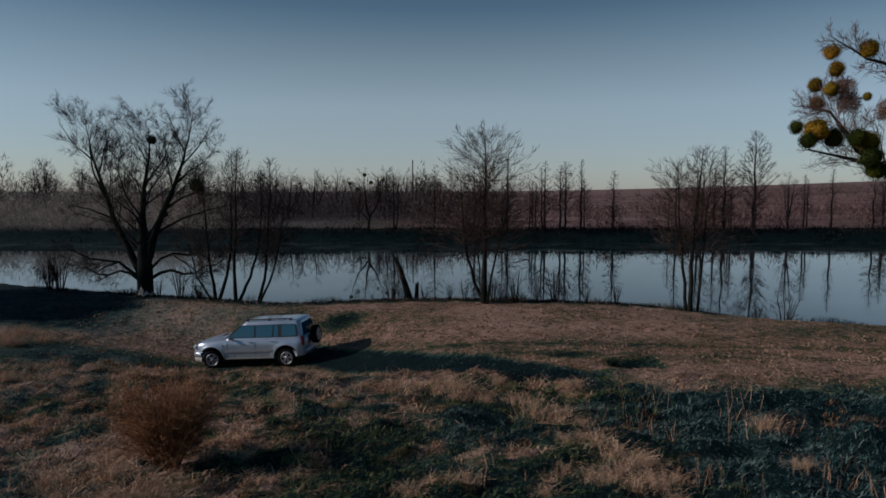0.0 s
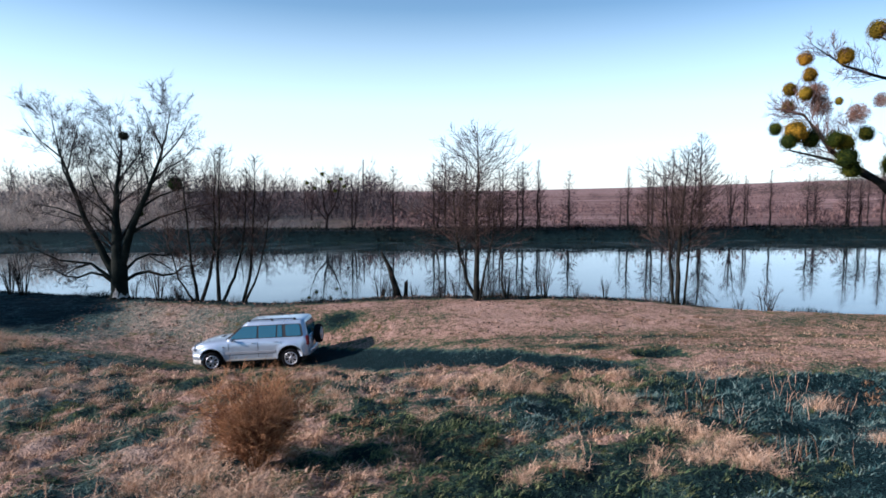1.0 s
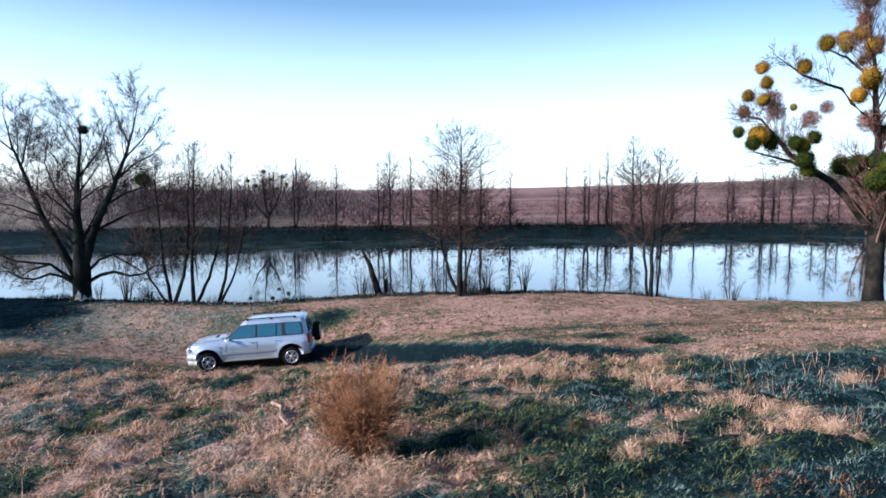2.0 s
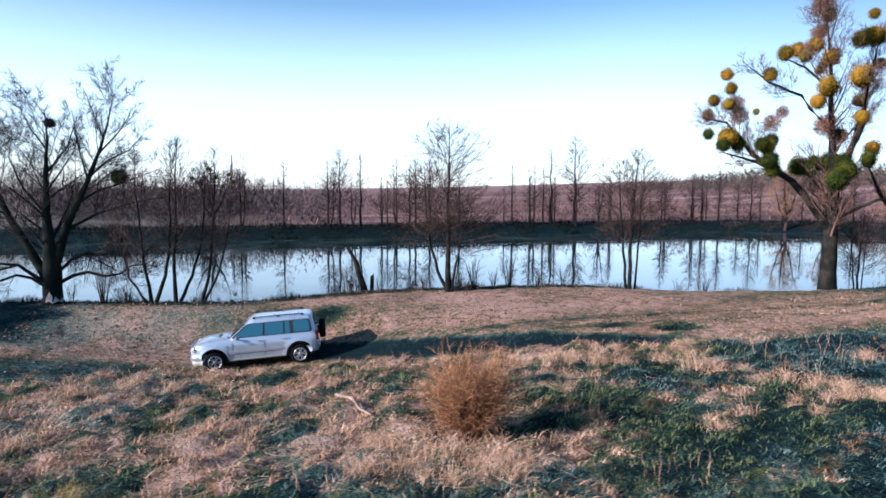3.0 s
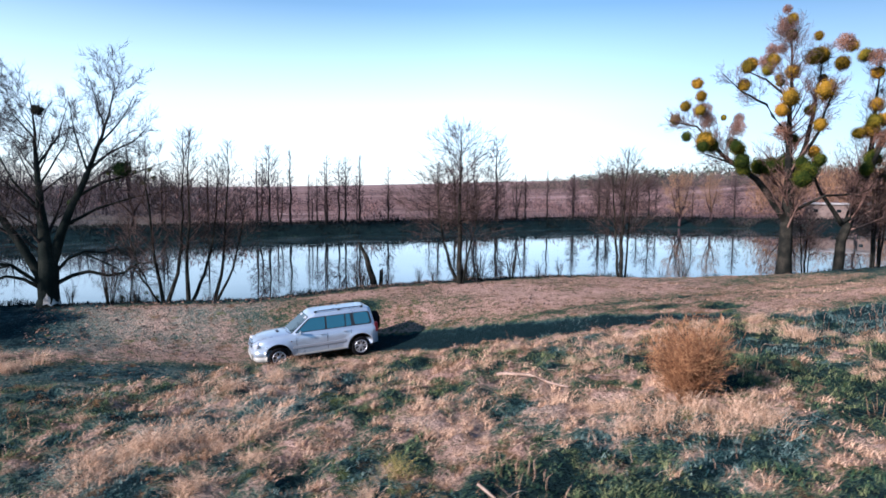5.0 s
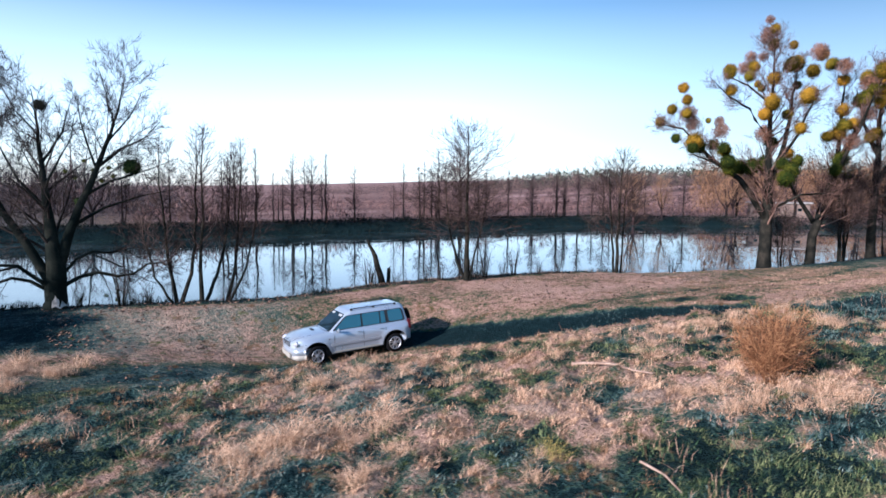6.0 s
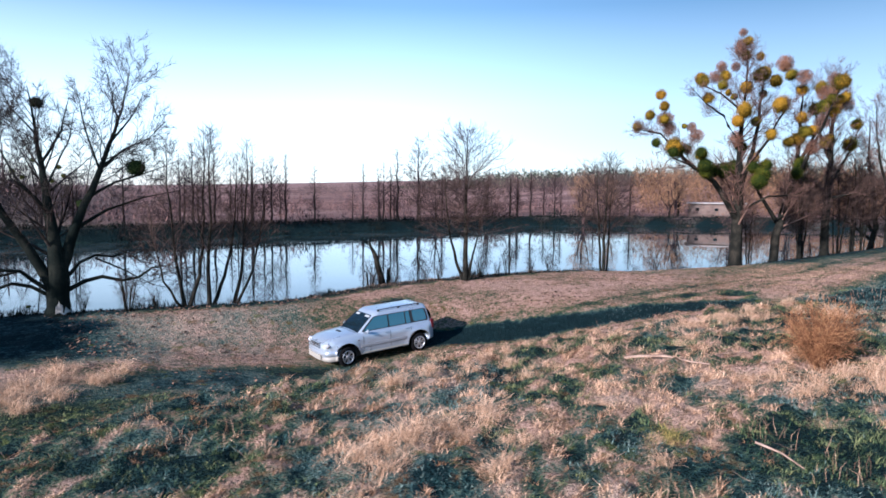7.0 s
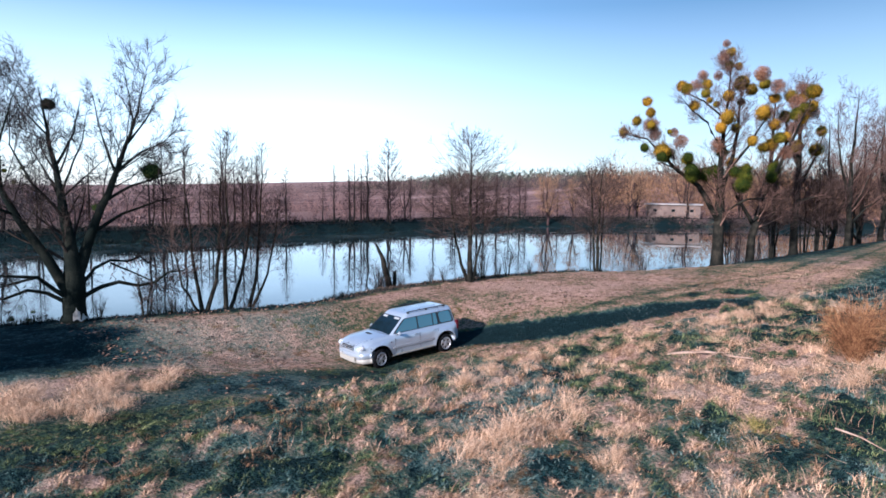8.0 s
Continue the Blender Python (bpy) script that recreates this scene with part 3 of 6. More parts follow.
# upper boughs that round the crown
WILLOW += [
    [(2.0, 0.1, 6.7, 0.050), (2.9, 0.3, 7.8, 0.030), (3.5, 0.5, 9.0, 0.010)],
    [(1.6, 0.0, 5.7, 0.050), (1.2, 0.3, 7.2, 0.030), (1.0, 0.5, 8.8, 0.010)],
    [(2.3, 0.0, 7.4, 0.040), (2.0, -0.5, 8.6, 0.022), (1.7, -0.8, 9.6, 0.010)],
    [(-2.6, 0.8, 6.3, 0.050), (-2.4, 1.2, 7.8, 0.030), (-2.0, 1.5, 9.2, 0.010)],
    [(-2.9, 1.0, 7.1, 0.045), (-3.9, 1.0, 8.0, 0.030), (-4.6, 1.0, 9.0, 0.010)],
    [(-0.2, 0.9, 5.9, 0.060), (0.6, 1.4, 7.2, 0.035), (1.0, 1.8, 8.6, 0.010)],
    [(-0.25, 1.4, 7.0, 0.040), (-1.0, 1.9, 8.0, 0.025), (-1.4, 2.2, 9.0, 0.010)],
]
M_WILLOW = mixed("willow_bark", [(0.004, 0.007, 0.006), (0.009, 0.012, 0.010), (0.024, 0.025, 0.019)], 1.2, 22, 0.95, 0.7, 0.04)
willow = bare_tree("willow_tree", WILLOW, dict(LIMBY, count=[2.3, 7, 6, 4], ratio=[0.40, 0.52, 0.48, 0.42], angle=40, lift=0.06, bend=0.10, tip=0.0062, thin=0.5, fuzz=4, hair=0.34, rise=0.1), 3, M_WILLOW, mixed("willow_twig", [(0.010, 0.009, 0.009), (0.028, 0.023, 0.020), (0.065, 0.050, 0.040)], 1.0, 9, 0.9, 0, per_island=0.5), "large bare spreading tree with dark limbs on the bank", "tree")
placed(willow, -15.4, 32.6)

V, F = [], []
for i in range(7):
    for k in range(7):
        a = radians(-112 + 17 * k)
        rr = 0.425 - 0.012 * i + 0.05 * math.exp(-(i / 1.0) ** 2)
        V.append(Vector((rr * math.cos(a), rr * math.sin(a), 0.22 + 0.095 * i + 0.06 * math.sin(2.2 * k + i))))
F = [(i * 7 + k, i * 7 + k + 1, i * 7 + k + 8, i * 7 + k + 7) for i in range(6) for k in range(6) if not ((i == 5 and k in (0, 1, 5)) or (i == 4 and k == 5))]
mesh_part("bare_wood", V, F, mixed("bare_wood", [(0.18, 0.165, 0.145), (0.46, 0.43, 0.38)], 3, 15, 0.9, 0.4, 0.02), willow, "pale stripped patch on the trunk")

# alder with several stems
AL = [
    [(0, 0, 0, 0.16), (-0.03, 0, 1.6, 0.12), (0.0, 0, 4.0, 0.08), (0.05, 0, 6.5, 0.035), (0.0, 0, 8.1, 0.010)],
    [(0.05, 0.1, 0, 0.10), (-0.45, 0.2, 1.1, 0.075), (-0.85, 0.3, 2.8, 0.05), (-1.0, 0.4, 4.6, 0.03), (-1.05, 0.4, 6.0, 0.010)],
    [(0.1, -0.1, 0, 0.07), (0.3, -0.2, 1.5, 0.05), (0.65, -0.4, 3.0, 0.03), (0.95, -0.5, 4.6, 0.010)],
]
ALDERSP = dict(RISING, dense=11.0, wide=3.9, twigs=3.8, open=70, tip=0.0074, taper=0.95)
ALDERSP["from"] = 0.40
alder = bare_tree("alder_tree", AL, ALDERSP, 5, M_BARK, M_TWIG, "bare alder with several dark stems at the water's edge", "tree")
placed(alder, 1.85, 28.3).scale = (1, 1, 0.95)

# western stems
CLUMP = [
    [(0, 0, 0, 0.098), (-0.1, 0.1, 0.8, 0.075), (-0.35, 0.1, 2.6, 0.053), (-0.5, 0.2, 5.0, 0.030), (-0.5, 0.2, 7.0, 0.007)],
    [(0.15, 0, 0, 0.098), (0.6, 0.0, 1.3, 0.075), (0.85, 0.1, 3.0, 0.053), (0.9, 0.1, 5.2, 0.030), (0.95, 0.1, 7.3, 0.007)],
    [(1.0, 0, 0, 0.105), (0.95, 0, 1.5, 0.075), (1.1, 0, 3.6, 0.053), (1.15, 0.1, 5.8, 0.030), (1.2, 0.1, 7.4, 0.007)],
    [(1.15, 0, 0, 0.083), (1.7, 0.1, 1.2, 0.068), (2.1, 0.2, 2.6, 0.045), (2.3, 0.2, 4.6, 0.022), (2.4, 0.2, 6.3, 0.007)],
]
# eastern stems
CLUMP += [
    [(2.1, 0.1, 0, 0.090), (2.4, 0.1, 1.1, 0.068), (2.6, 0.1, 2.8, 0.045), (2.75, 0.1, 5.0, 0.030), (2.8, 0.1, 6.9, 0.007)],
    [(2.2, 0, 0, 0.068), (2.9, -0.1, 1.4, 0.045), (3.3, -0.1, 3.2, 0.030), (3.5, -0.1, 4.8, 0.007)],
    [(-0.1, 0, 0, 0.060), (-0.8, -0.1, 1.2, 0.038), (-1.2, -0.1, 2.8, 0.022), (-1.3, 0, 4.2, 0.007)],
]
clump = bare_tree("alder_clump", CLUMP, dict(RISING, dense=10.0, wide=1.5, twigs=4.2, sprigs=3, open=54), 8, M_BARK, M_TWIG, "clump of thin leaning bare stems on the shore", "tree")
placed(clump, -11.2, 31.0)

THIN = [
    [(0, 0, 0, 0.101), (0.0, 0, 2.0, 0.079), (0.1, 0, 4.4, 0.058), (0.3, 0, 7.0, 0.009)],
    [(-0.1, 0.1, 0, 0.072), (-0.25, 0.1, 2.0, 0.058), (-0.5, 0.2, 4.2, 0.036), (-0.6, 0.2, 6.4, 0.007)],
    [(0.3, 0, 0, 0.058), (0.4, 0, 2.2, 0.043), (0.55, 0, 4.4, 0.029), (0.7, 0, 6.8, 0.007)],
]
thin = bare_tree("slender_tree", THIN, dict(RISING, dense=7.0, wide=2.8, open=62, tip=0.007), 12, M_BARK, M_TWIG, "slender bare tree with two thin stems beside the water", "tree")
placed(thin, 10.1, 25.7).scale = (1, 1, 0.95)

BENT = [
    [(0, 0, 0, 0.20), (-0.25, 0, 0.9, 0.16), (-0.55, 0, 1.9, 0.12), (-0.95, 0.05, 2.7, 0.05)],
    [(0.2, 0, 0, 0.12), (0.22, 0, 0.8, 0.10), (0.25, 0.02, 1.25, 0.09)],
]
bent = bare_tree("leaning_stump", BENT, STUB, 14, M_BARK, M_TWIG, "broken dark trunk leaning over the water", "tree stump")
placed(bent, -1.5, 30.6)

# trees with mistletoe
# trunk and western boughs
MT = [
    [(0, 0, -0.2, 0.590), (0, 0, 0.25, 0.425), (0, 0, 1.0, 0.354), (0.0, 0, 3.0, 0.307), (0.05, 0, 4.6, 0.271), (-0.3, -0.1, 7.0, 0.148), (-1.2, -0.6, 9.6, 0.084), (-2.0, -1.0, 11.2, 0.039), (-2.2, -1.1, 12.0, 0.015)],
    [(0, 0, 3.0, 0.207), (-1.7, 0.7, 5.2, 0.148), (-2.8, 2.0, 6.5, 0.108), (-3.0, 3.5, 8.1, 0.064), (-2.9, 5.2, 8.5, 0.020)],
    [(-1.7, 0.7, 5.2, 0.098), (-3.4, 1.2, 6.1, 0.064), (-4.9, 1.6, 6.5, 0.025)],
    [(-0.4, -0.2, 7.3, 0.098), (-2.0, 0.2, 9.0, 0.064), (-3.7, 0.4, 9.5, 0.039), (-4.8, 0.8, 10.4, 0.010)],
]
# top and eastern boughs
MT += [
    [(-1.0, -0.5, 9.2, 0.069), (-1.2, 0.8, 10.4, 0.049), (-1.2, 1.9, 11.0, 0.025)],
    [(0.05, 0, 4.6, 0.177), (0.6, -0.5, 7.2, 0.118), (1.1, -0.5, 9.4, 0.079), (1.6, -0.4, 10.9, 0.039), (1.9, -0.4, 12.0, 0.010)],
    [(0.2, -0.3, 6.2, 0.098), (-0.6, -1.8, 7.6, 0.069), (-2.2, -3.0, 8.7, 0.039), (-3.2, -3.9, 9.4, 0.010)],
    [(0.1, 0, 3.4, 0.098), (1.2, -1.2, 4.4, 0.059), (2.2, -2.4, 4.5, 0.039), (3.0, -3.0, 5.0, 0.010)],
]
mtree = bare_tree("mistletoe_tree", MT, dict(LIMBY, count=[4.4, 8, 6, 3], ratio=[0.23, 0.46, 0.48, 0.5], lift=0.10), 21, M_BARK, M_WARMTWIG, "tall bare tree full of round mistletoe clumps beside the water", "tree")
placed(mtree, 18.3, 22.0, 0.15)
T2 = [
    [(0, 0, -0.2, 0.44), (0.05, 0, 0.4, 0.29), (0.2, 0, 2.2, 0.25), (0.9, -0.3, 4.4, 0.20), (1.6, -0.5, 7.0, 0.14), (2.0, -0.5, 9.4, 0.09), (2.2, -0.4, 11.6, 0.03)],
    [(1.0, -0.3, 4.8, 0.15), (0.4, -1.5, 7.0, 0.11), (0.2, -2.4, 9.0, 0.08), (0.1, -3.2, 11.0, 0.02)],
    [(1.5, -0.5, 6.5, 0.13), (1.2, -1.6, 8.4, 0.08), (1.0, -2.2, 10.0, 0.02)],
    [(0.3, 0, 3.0, 0.14), (-0.6, 0.8, 4.8, 0.09), (-1.2, 1.2, 6.4, 0.03)],
]
tree2 = bare_tree("mistletoe_tree", T2, dict(LIMBY, count=[4.2, 8, 6, 3], ratio=[0.22, 0.46, 0.48, 0.5], lift=0.10), 22, M_BARK, M_WARMTWIG, "leaning bare tree with mistletoe behind the tallest one", "tree")
placed(tree2, 22.3, 21.4, 0.15)
T3 = [
    [(0, 0, -0.2, 0.42), (0, 0, 0.5, 0.29), (-0.1, 0, 3.0, 0.24), (0.1, 0, 5.6, 0.19), (-0.1, 0, 8.5, 0.13), (0.2, 0, 10.6, 0.08), (0.1, 0, 12.4, 0.02)],
    [(0.05, 0, 5.0, 0.16), (1.2, -0.4, 6.4, 0.10), (2.2, -0.7, 7.6, 0.05), (2.8, -0.8, 9.0, 0.02)],
    [(0, 0, 6.8, 0.15), (-1.0, 0.5, 8.6, 0.09), (-1.5, 0.8, 10.6, 0.02)],
    [(0, 0, 4.0, 0.12), (1.6, -0.9, 4.4, 0.07), (3.2, -1.6, 4.2, 0.02)],
]
tree3 = bare_tree("mistletoe_tree", T3, dict(LIMBY, count=[4.2, 8, 6, 3], ratio=[0.22, 0.46, 0.48, 0.5], lift=0.10), 23, M_BARK, M_WARMTWIG, "upright bare tree with mistletoe on the dark green bank", "tree")
placed(tree3, 28.0, 20.3, 0.15)


T4 = [
    [(0, 0, -0.2, 0.34), (0.1, 0, 0.6, 0.25), (-0.2, 0, 3.0, 0.20), (0.1, 0.1, 5.6, 0.15), (0.6, 0.1, 8.6, 0.09), (0.7, 0, 12.0, 0.02)],
    [(0, 0, 2.6, 0.15), (1.2, -0.5, 4.6, 0.11), (2.4, -1.0, 6.6, 0.07), (3.2, -1.3, 9.2, 0.02)],
    [(-0.1, 0, 3.6, 0.13), (-1.0, 0.4, 5.8, 0.09), (-1.6, 0.7, 8.2, 0.05), (-1.8, 0.8, 10.6, 0.015)],
    [(0, 0, 1.8, 0.12), (1.6, -0.8, 3.2, 0.08), (3.4, -1.6, 4.2, 0.03)],
]
t4 = bare_tree("bank_tree", T4, dict(LIMBY, count=[2.5, 6, 4, 2], fuzz=2, hair=0.45, tip=0.008), 24, M_BARK, M_WARMTWIG, "tall bare tree on the dark green bank", "tree")
placed(t4, 35.0, 18.4, 0.15)
for k, (x, y, sc) in enumerate([(43.0, 17.6, 0.9), (38.0, 20.2, 0.95), (47.0, 20.0, 1.05), (52.0, 17.8, 1.1), (58.0, 19.4, 1.15), (41.0, 14.6, 0.85)]):
    ob = copy_thing(t4, pose(x, y, base(x, y, 0.15), 0, 0, 75 * k + 40))
    ob.scale = (sc, sc, sc)
for k, (x, y, sc) in enumerate([(24.4, 20.6, 0.8), (25.6, 20.9, 0.95), (30.3, 20.2, 0.85), (31.8, 19.8, 1.0), (33.3, 19.6, 0.9), (38.4, 18.8, 0.9), (20.2, 22.0, 0.6)]):
    ob = copy_thing(thin, pose(x, y, base(x, y, 0.1), 0, 0, 55 * k + 20))
    ob.scale = (sc, sc, sc)


def leaf_ball(seed, r=0.5, n=1200):
    """A loose round clump of short leafy sprigs."""
    rng = random.Random(seed)
    V, F = [], []
    for i in range(n):
        d = Vector((rng.gauss(0, 1), rng.gauss(0, 1), rng.gauss(0, 1))).normalized()
        q = r * (0.70 + 0.27 * rng.random() ** 0.6) * (1 + 0.14 * noise.noise(d * 2.6 + Vector((seed, 0, 0))))
        p = d * q
        g = Vector((rng.gauss(0, 1), rng.gauss(0, 1), rng.gauss(0, 1)))
        t = (d.cross(g).normalized() + d * rng.uniform(-0.05, 0.4)).normalized()
        s = t.cross(d + g * 0.14).normalized()
        k = len(V)
        ln, wd = rng.uniform(0.035, 0.08), rng.uniform(0.010, 0.020)
        V += [p - s * wd, p + s * wd, p + t * ln + s * wd * 0.5, p + t * ln - s * wd * 0.5]
        F.append((k, k + 1, k + 2, k + 3))
    core = bmesh.new()
    bmesh.ops.create_icosphere(core, subdivisions=2, radius=r * 0.76)
    off = len(V)
    for v in core.verts:
        V.append(v.co * (1 + 0.22 * noise.noise(v.co * 9 + Vector((seed, 0, 0)))))
    F += [tuple(off + v.index for v in f.verts) for f in core.faces]
    core.free()
    me = bpy.data.meshes.new("mistletoe")
    me.from_pydata([tuple(v) for v in V], [], F)
    me.materials.append(M_MISTLE)
    return me


# darker green copy of the mistletoe colour, with shade put into it
M_MISTLE_SHADED = mixed("mistletoe_shaded", [(0.007, 0.014, 0.003), (0.030, 0.042, 0.004), (0.095, 0.085, 0.007)], 0.6, 10, 0.86, 0, per_island=0.25)
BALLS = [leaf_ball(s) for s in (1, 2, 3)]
SHADED_BALLS = []
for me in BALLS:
    SHADED_BALLS.append(me.copy())
    SHADED_BALLS[-1].materials[0] = M_MISTLE_SHADED


def broom(seed, r=0.5, n=2000):
    """An airy round clump of bare pinkish sprigs."""
    rng = random.Random(seed)
    V, F = [], []
    for i in range(n):
        d = Vector((rng.gauss(0, 1), rng.gauss(0, 1), rng.gauss(0.15, 1))).normalized()
        p = d * r * 0.95 * rng.random() ** 0.5
        slivers(rng, V, F, [p, p + d * 0.1], 1, 0.17, 0.013, 0.6, 0.1)
    me = bpy.data.meshes.new("mistletoe")
    me.from_pydata([tuple(v) for v in V], [], F)
    me.materials.append(M_BROOM)
    return me


BROOMS = [broom(s) for s in (4, 5)]


def mistletoe(tree, x, y, z, r, k, airy=False):
    """World place; a part of its tree."""
    # low clumps take the shade-coloured meshes, high ones the sunlit gold
    ob = new("mistletoe", BROOMS[k % 2] if airy else (SHADED_BALLS if z < 8.3 + 0.9 * math.sin(3 * k) else BALLS)[k % 3])
    ob.parent = tree
    ob.location = (x - tree.location.x, y - tree.location.y, z - tree.location.z)
    ob.rotation_euler = (0.3 * k, 0.5 * k, 1.1 * k)
    ob.scale = (1.78 * r, 1.78 * r, 1.65 * r)


HIGH_CLUMPS = [(15.3, 25.6, 11.2, 0.42), (14.6, 22.3, 10.6, 0.42), (17.1, 23.9, 12, 0.5), (15.4, 25.4, 10.5, 0.42), (15, 26.1, 10, 0.4), (15.9, 27.5, 9.45, 0.4), (16.6, 21.1, 10, 0.6), (16.4, 21.4, 9.4, 0.45), (16.8, 21.2, 11.3, 0.5), (16.1, 20.9, 13.7, 0.35), (16.4, 21.1, 13, 0.4), (18.5, 21.2, 12.2, 0.55), (19.2, 21.3, 12.4, 0.55), (19.9, 21.6, 12.5, 0.55), (15.6, 18.8, 10, 0.6), (16.9, 22.6, 11.6, 0.4), (19, 21.5, 9.6, 0.4), (18, 23, 12.3, 0.45), (20.1, 21.9, 13.6, 0.34), (20.5, 21.8, 11.4, 0.34), (17.1, 22, 10.9, 0.29), (15.1, 25.2, 9.7, 0.37), (16, 24.4, 9.3, 0.22)]
LOW_CLUMPS = [(13.4, 23.6, 7.6, 0.42), (15.3, 22.6, 6.5, 0.5), (13.8, 23.8, 8, 0.6), (14.5, 23.9, 7.7, 0.5), (15, 22.5, 6.9, 0.55), (18.5, 22.4, 6.9, 0.6), (17.6, 23.3, 6.7, 0.6), (17.9, 25.2, 8.1, 0.45), (15.1, 22.8, 7.5, 0.5), (18.5, 22.1, 8.1, 0.5), (17.2, 20.7, 6.8, 0.5), (16.5, 19.9, 6.4, 0.55), (17, 19.8, 8.6, 0.45), (13.6, 24.8, 8.2, 0.36), (18, 22.8, 6.8, 0.56), (18.6, 20.6, 7, 0.44)]
for k, (x, y, z, r) in enumerate(HIGH_CLUMPS + LOW_CLUMPS):
    mistletoe(mtree, x, y, z, r, k)
for k, (x, y, z, r) in enumerate([(24.4, 21, 12, 0.5), (23.4, 19.3, 10.7, 0.6), (22.4, 18.2, 11.9, 0.6), (22.5, 18.6, 11, 0.45), (23.9, 20.9, 8.8, 0.6), (23.2, 20.4, 7.2, 0.6), (24.2, 20.8, 10.2, 0.5), (22.6, 19.6, 9.2, 0.45), (21.3, 22.5, 7.6, 0.5), (22.1, 21.2, 13.2, 0.43), (22.3, 21.8, 12.4, 0.55), (24.2, 21.6, 13, 0.53), (23.2, 21.2, 8.6, 0.48)]):
    mistletoe(tree2, x, y, z, r, k)
for k, (x, y, z, r) in enumerate([(29.9, 19.7, 8.8, 0.65), (28.2, 20.3, 12.4, 0.5), (28.3, 20.2, 11.2, 0.65), (26.8, 21, 11, 0.6), (27.9, 20.4, 9, 0.55), (30.6, 19.6, 10.2, 0.5), (26.9, 20.7, 12.4, 0.58), (27.4, 19.4, 11.7, 0.45), (27, 21.5, 6.3, 0.43)]):
    mistletoe(tree3, x, y, z, r, k)
for tree, spots in ((mtree, [(15.7, 25.5, 9.75, 0.55), (15.9, 25.3, 9.2, 0.45), (18.6, 25.3, 9.5, 0.34), (16.3, 21.3, 13.45, 0.5), (16.1, 21.2, 14.2, 0.24), (19.0, 24.1, 12.5, 0.42), (18.7, 23.6, 13.0, 0.38), (19.7, 20.3, 12.9, 0.5), (17.6, 22.0, 8.5, 0.5), (16.4, 23.8, 8.7, 0.45), (17.1, 22.0, 12.6, 0.3)]),
                    (tree2, [(24.6, 19.7, 11.6, 0.55), (23.3, 20.5, 12.6, 0.5), (22.6, 19.6, 8.2, 0.5)]), (tree3, [(28.0, 20.3, 13.0, 0.5), (27.2, 20.6, 10.2, 0.5), (29.2, 19.8, 11.4, 0.5)])):
    for k, (x, y, z, r) in enumerate(spots):
        mistletoe(tree, x, y, z, r, k, True)
for k, (x, y, z, r) in enumerate([(19.3, 25.2, 12.6, 0.5), (14.5, 22.5, 7.6, 0.42), (19.2, 21.1, 6.9, 0.42), (17.5, 22.6, 6.6, 0.5), (15.8, 19.8, 6.0, 0.6), (18.5, 23.0, 11.4, 0.28)]):
    mistletoe(mtree, x, y, z, r, k + 1)
for k, (x, y, z, r) in enumerate([(23.6, 18.6, 11.1, 0.42), (21.9, 19.8, 9.1, 0.5), (22.4, 20.3, 6.6, 0.5), (22.3, 18.0, 11.9, 0.55)]):
    mistletoe(tree2, x, y, z, r, k)
for k, (x, y, z, r) in enumerate([(26.5, 19.8, 10.7, 0.5), (29.0, 19.5, 8.7, 0.6), (27.0, 20.4, 8.7, 0.45)]):
    mistletoe(tree3, x, y, z, r, k + 2)
M_EVERGREEN = mixed("dark_mistletoe", [(0.010, 0.022, 0.008), (0.03, 0.05, 0.014), (0.07, 0.085, 0.02)], 1.5, 12, 0.85, 0, per_island=0.5)
M_NEST = mixed("twig_nest", [(0.010, 0.011, 0.008), (0.03, 0.032, 0.02), (0.06, 0.055, 0.03)], 1.5, 12, 0.9, 0, per_island=0.5)
for x, y, z, r, mat in ((-12.5, 32.45, 6.05, 0.45, M_EVERGREEN), (-15.55, 34.3, 8.5, 0.30, M_NEST), (-14.4, 32.9, 4.6, 0.22, M_EVERGREEN)):
    me = BALLS[1].copy()
    me.materials[0] = mat
    ob = new("nest" if mat is M_NEST else "mistletoe", me)
    ob.parent = willow
    ob.location = (x - willow.location.x, y - willow.location.y, z - willow.location.z)
    ob.scale = (2 * r, 2 * r, 1.8 * r)

# ---- far bank ----
FAR_ONE = [[(0, 0, 0, 0.19), (0.12, 0, 2, 0.15), (-0.05, 0.05, 4, 0.125), (0.12, 0, 6, 0.09), (0.02, -0.05, 8, 0.055), (0.12, 0, 10, 0.02)]]
FAR_TWO = [[(0, 0, 0, 0.19), (-0.25, 0, 2.4, 0.15), (-0.15, 0, 4.6, 0.11), (-0.3, 0, 7, 0.07), (-0.15, 0, 10, 0.02)], [(0.3, 0, 0, 0.15), (0.8, 0, 2.6, 0.12), (0.75, 0, 5, 0.08), (1.0, 0, 9, 0.02)]]
FAR_BROAD = [[(0, 0, 0, 0.25), (0.2, 0, 2, 0.2), (-0.3, 0, 4, 0.15), (-0.6, 0, 7, 0.08), (-0.5, 0, 9, 0.02)], [(0.2, 0, 2, 0.16), (1.4, 0.2, 4, 0.11), (2.2, 0.3, 6.4, 0.06), (2.4, 0.3, 8.2, 0.02)], [(0, 0, 1.6, 0.14), (-1.6, -0.2, 3.6, 0.1), (-2.5, -0.3, 6.0, 0.05), (-2.8, -0.3, 7.6, 0.02)]]
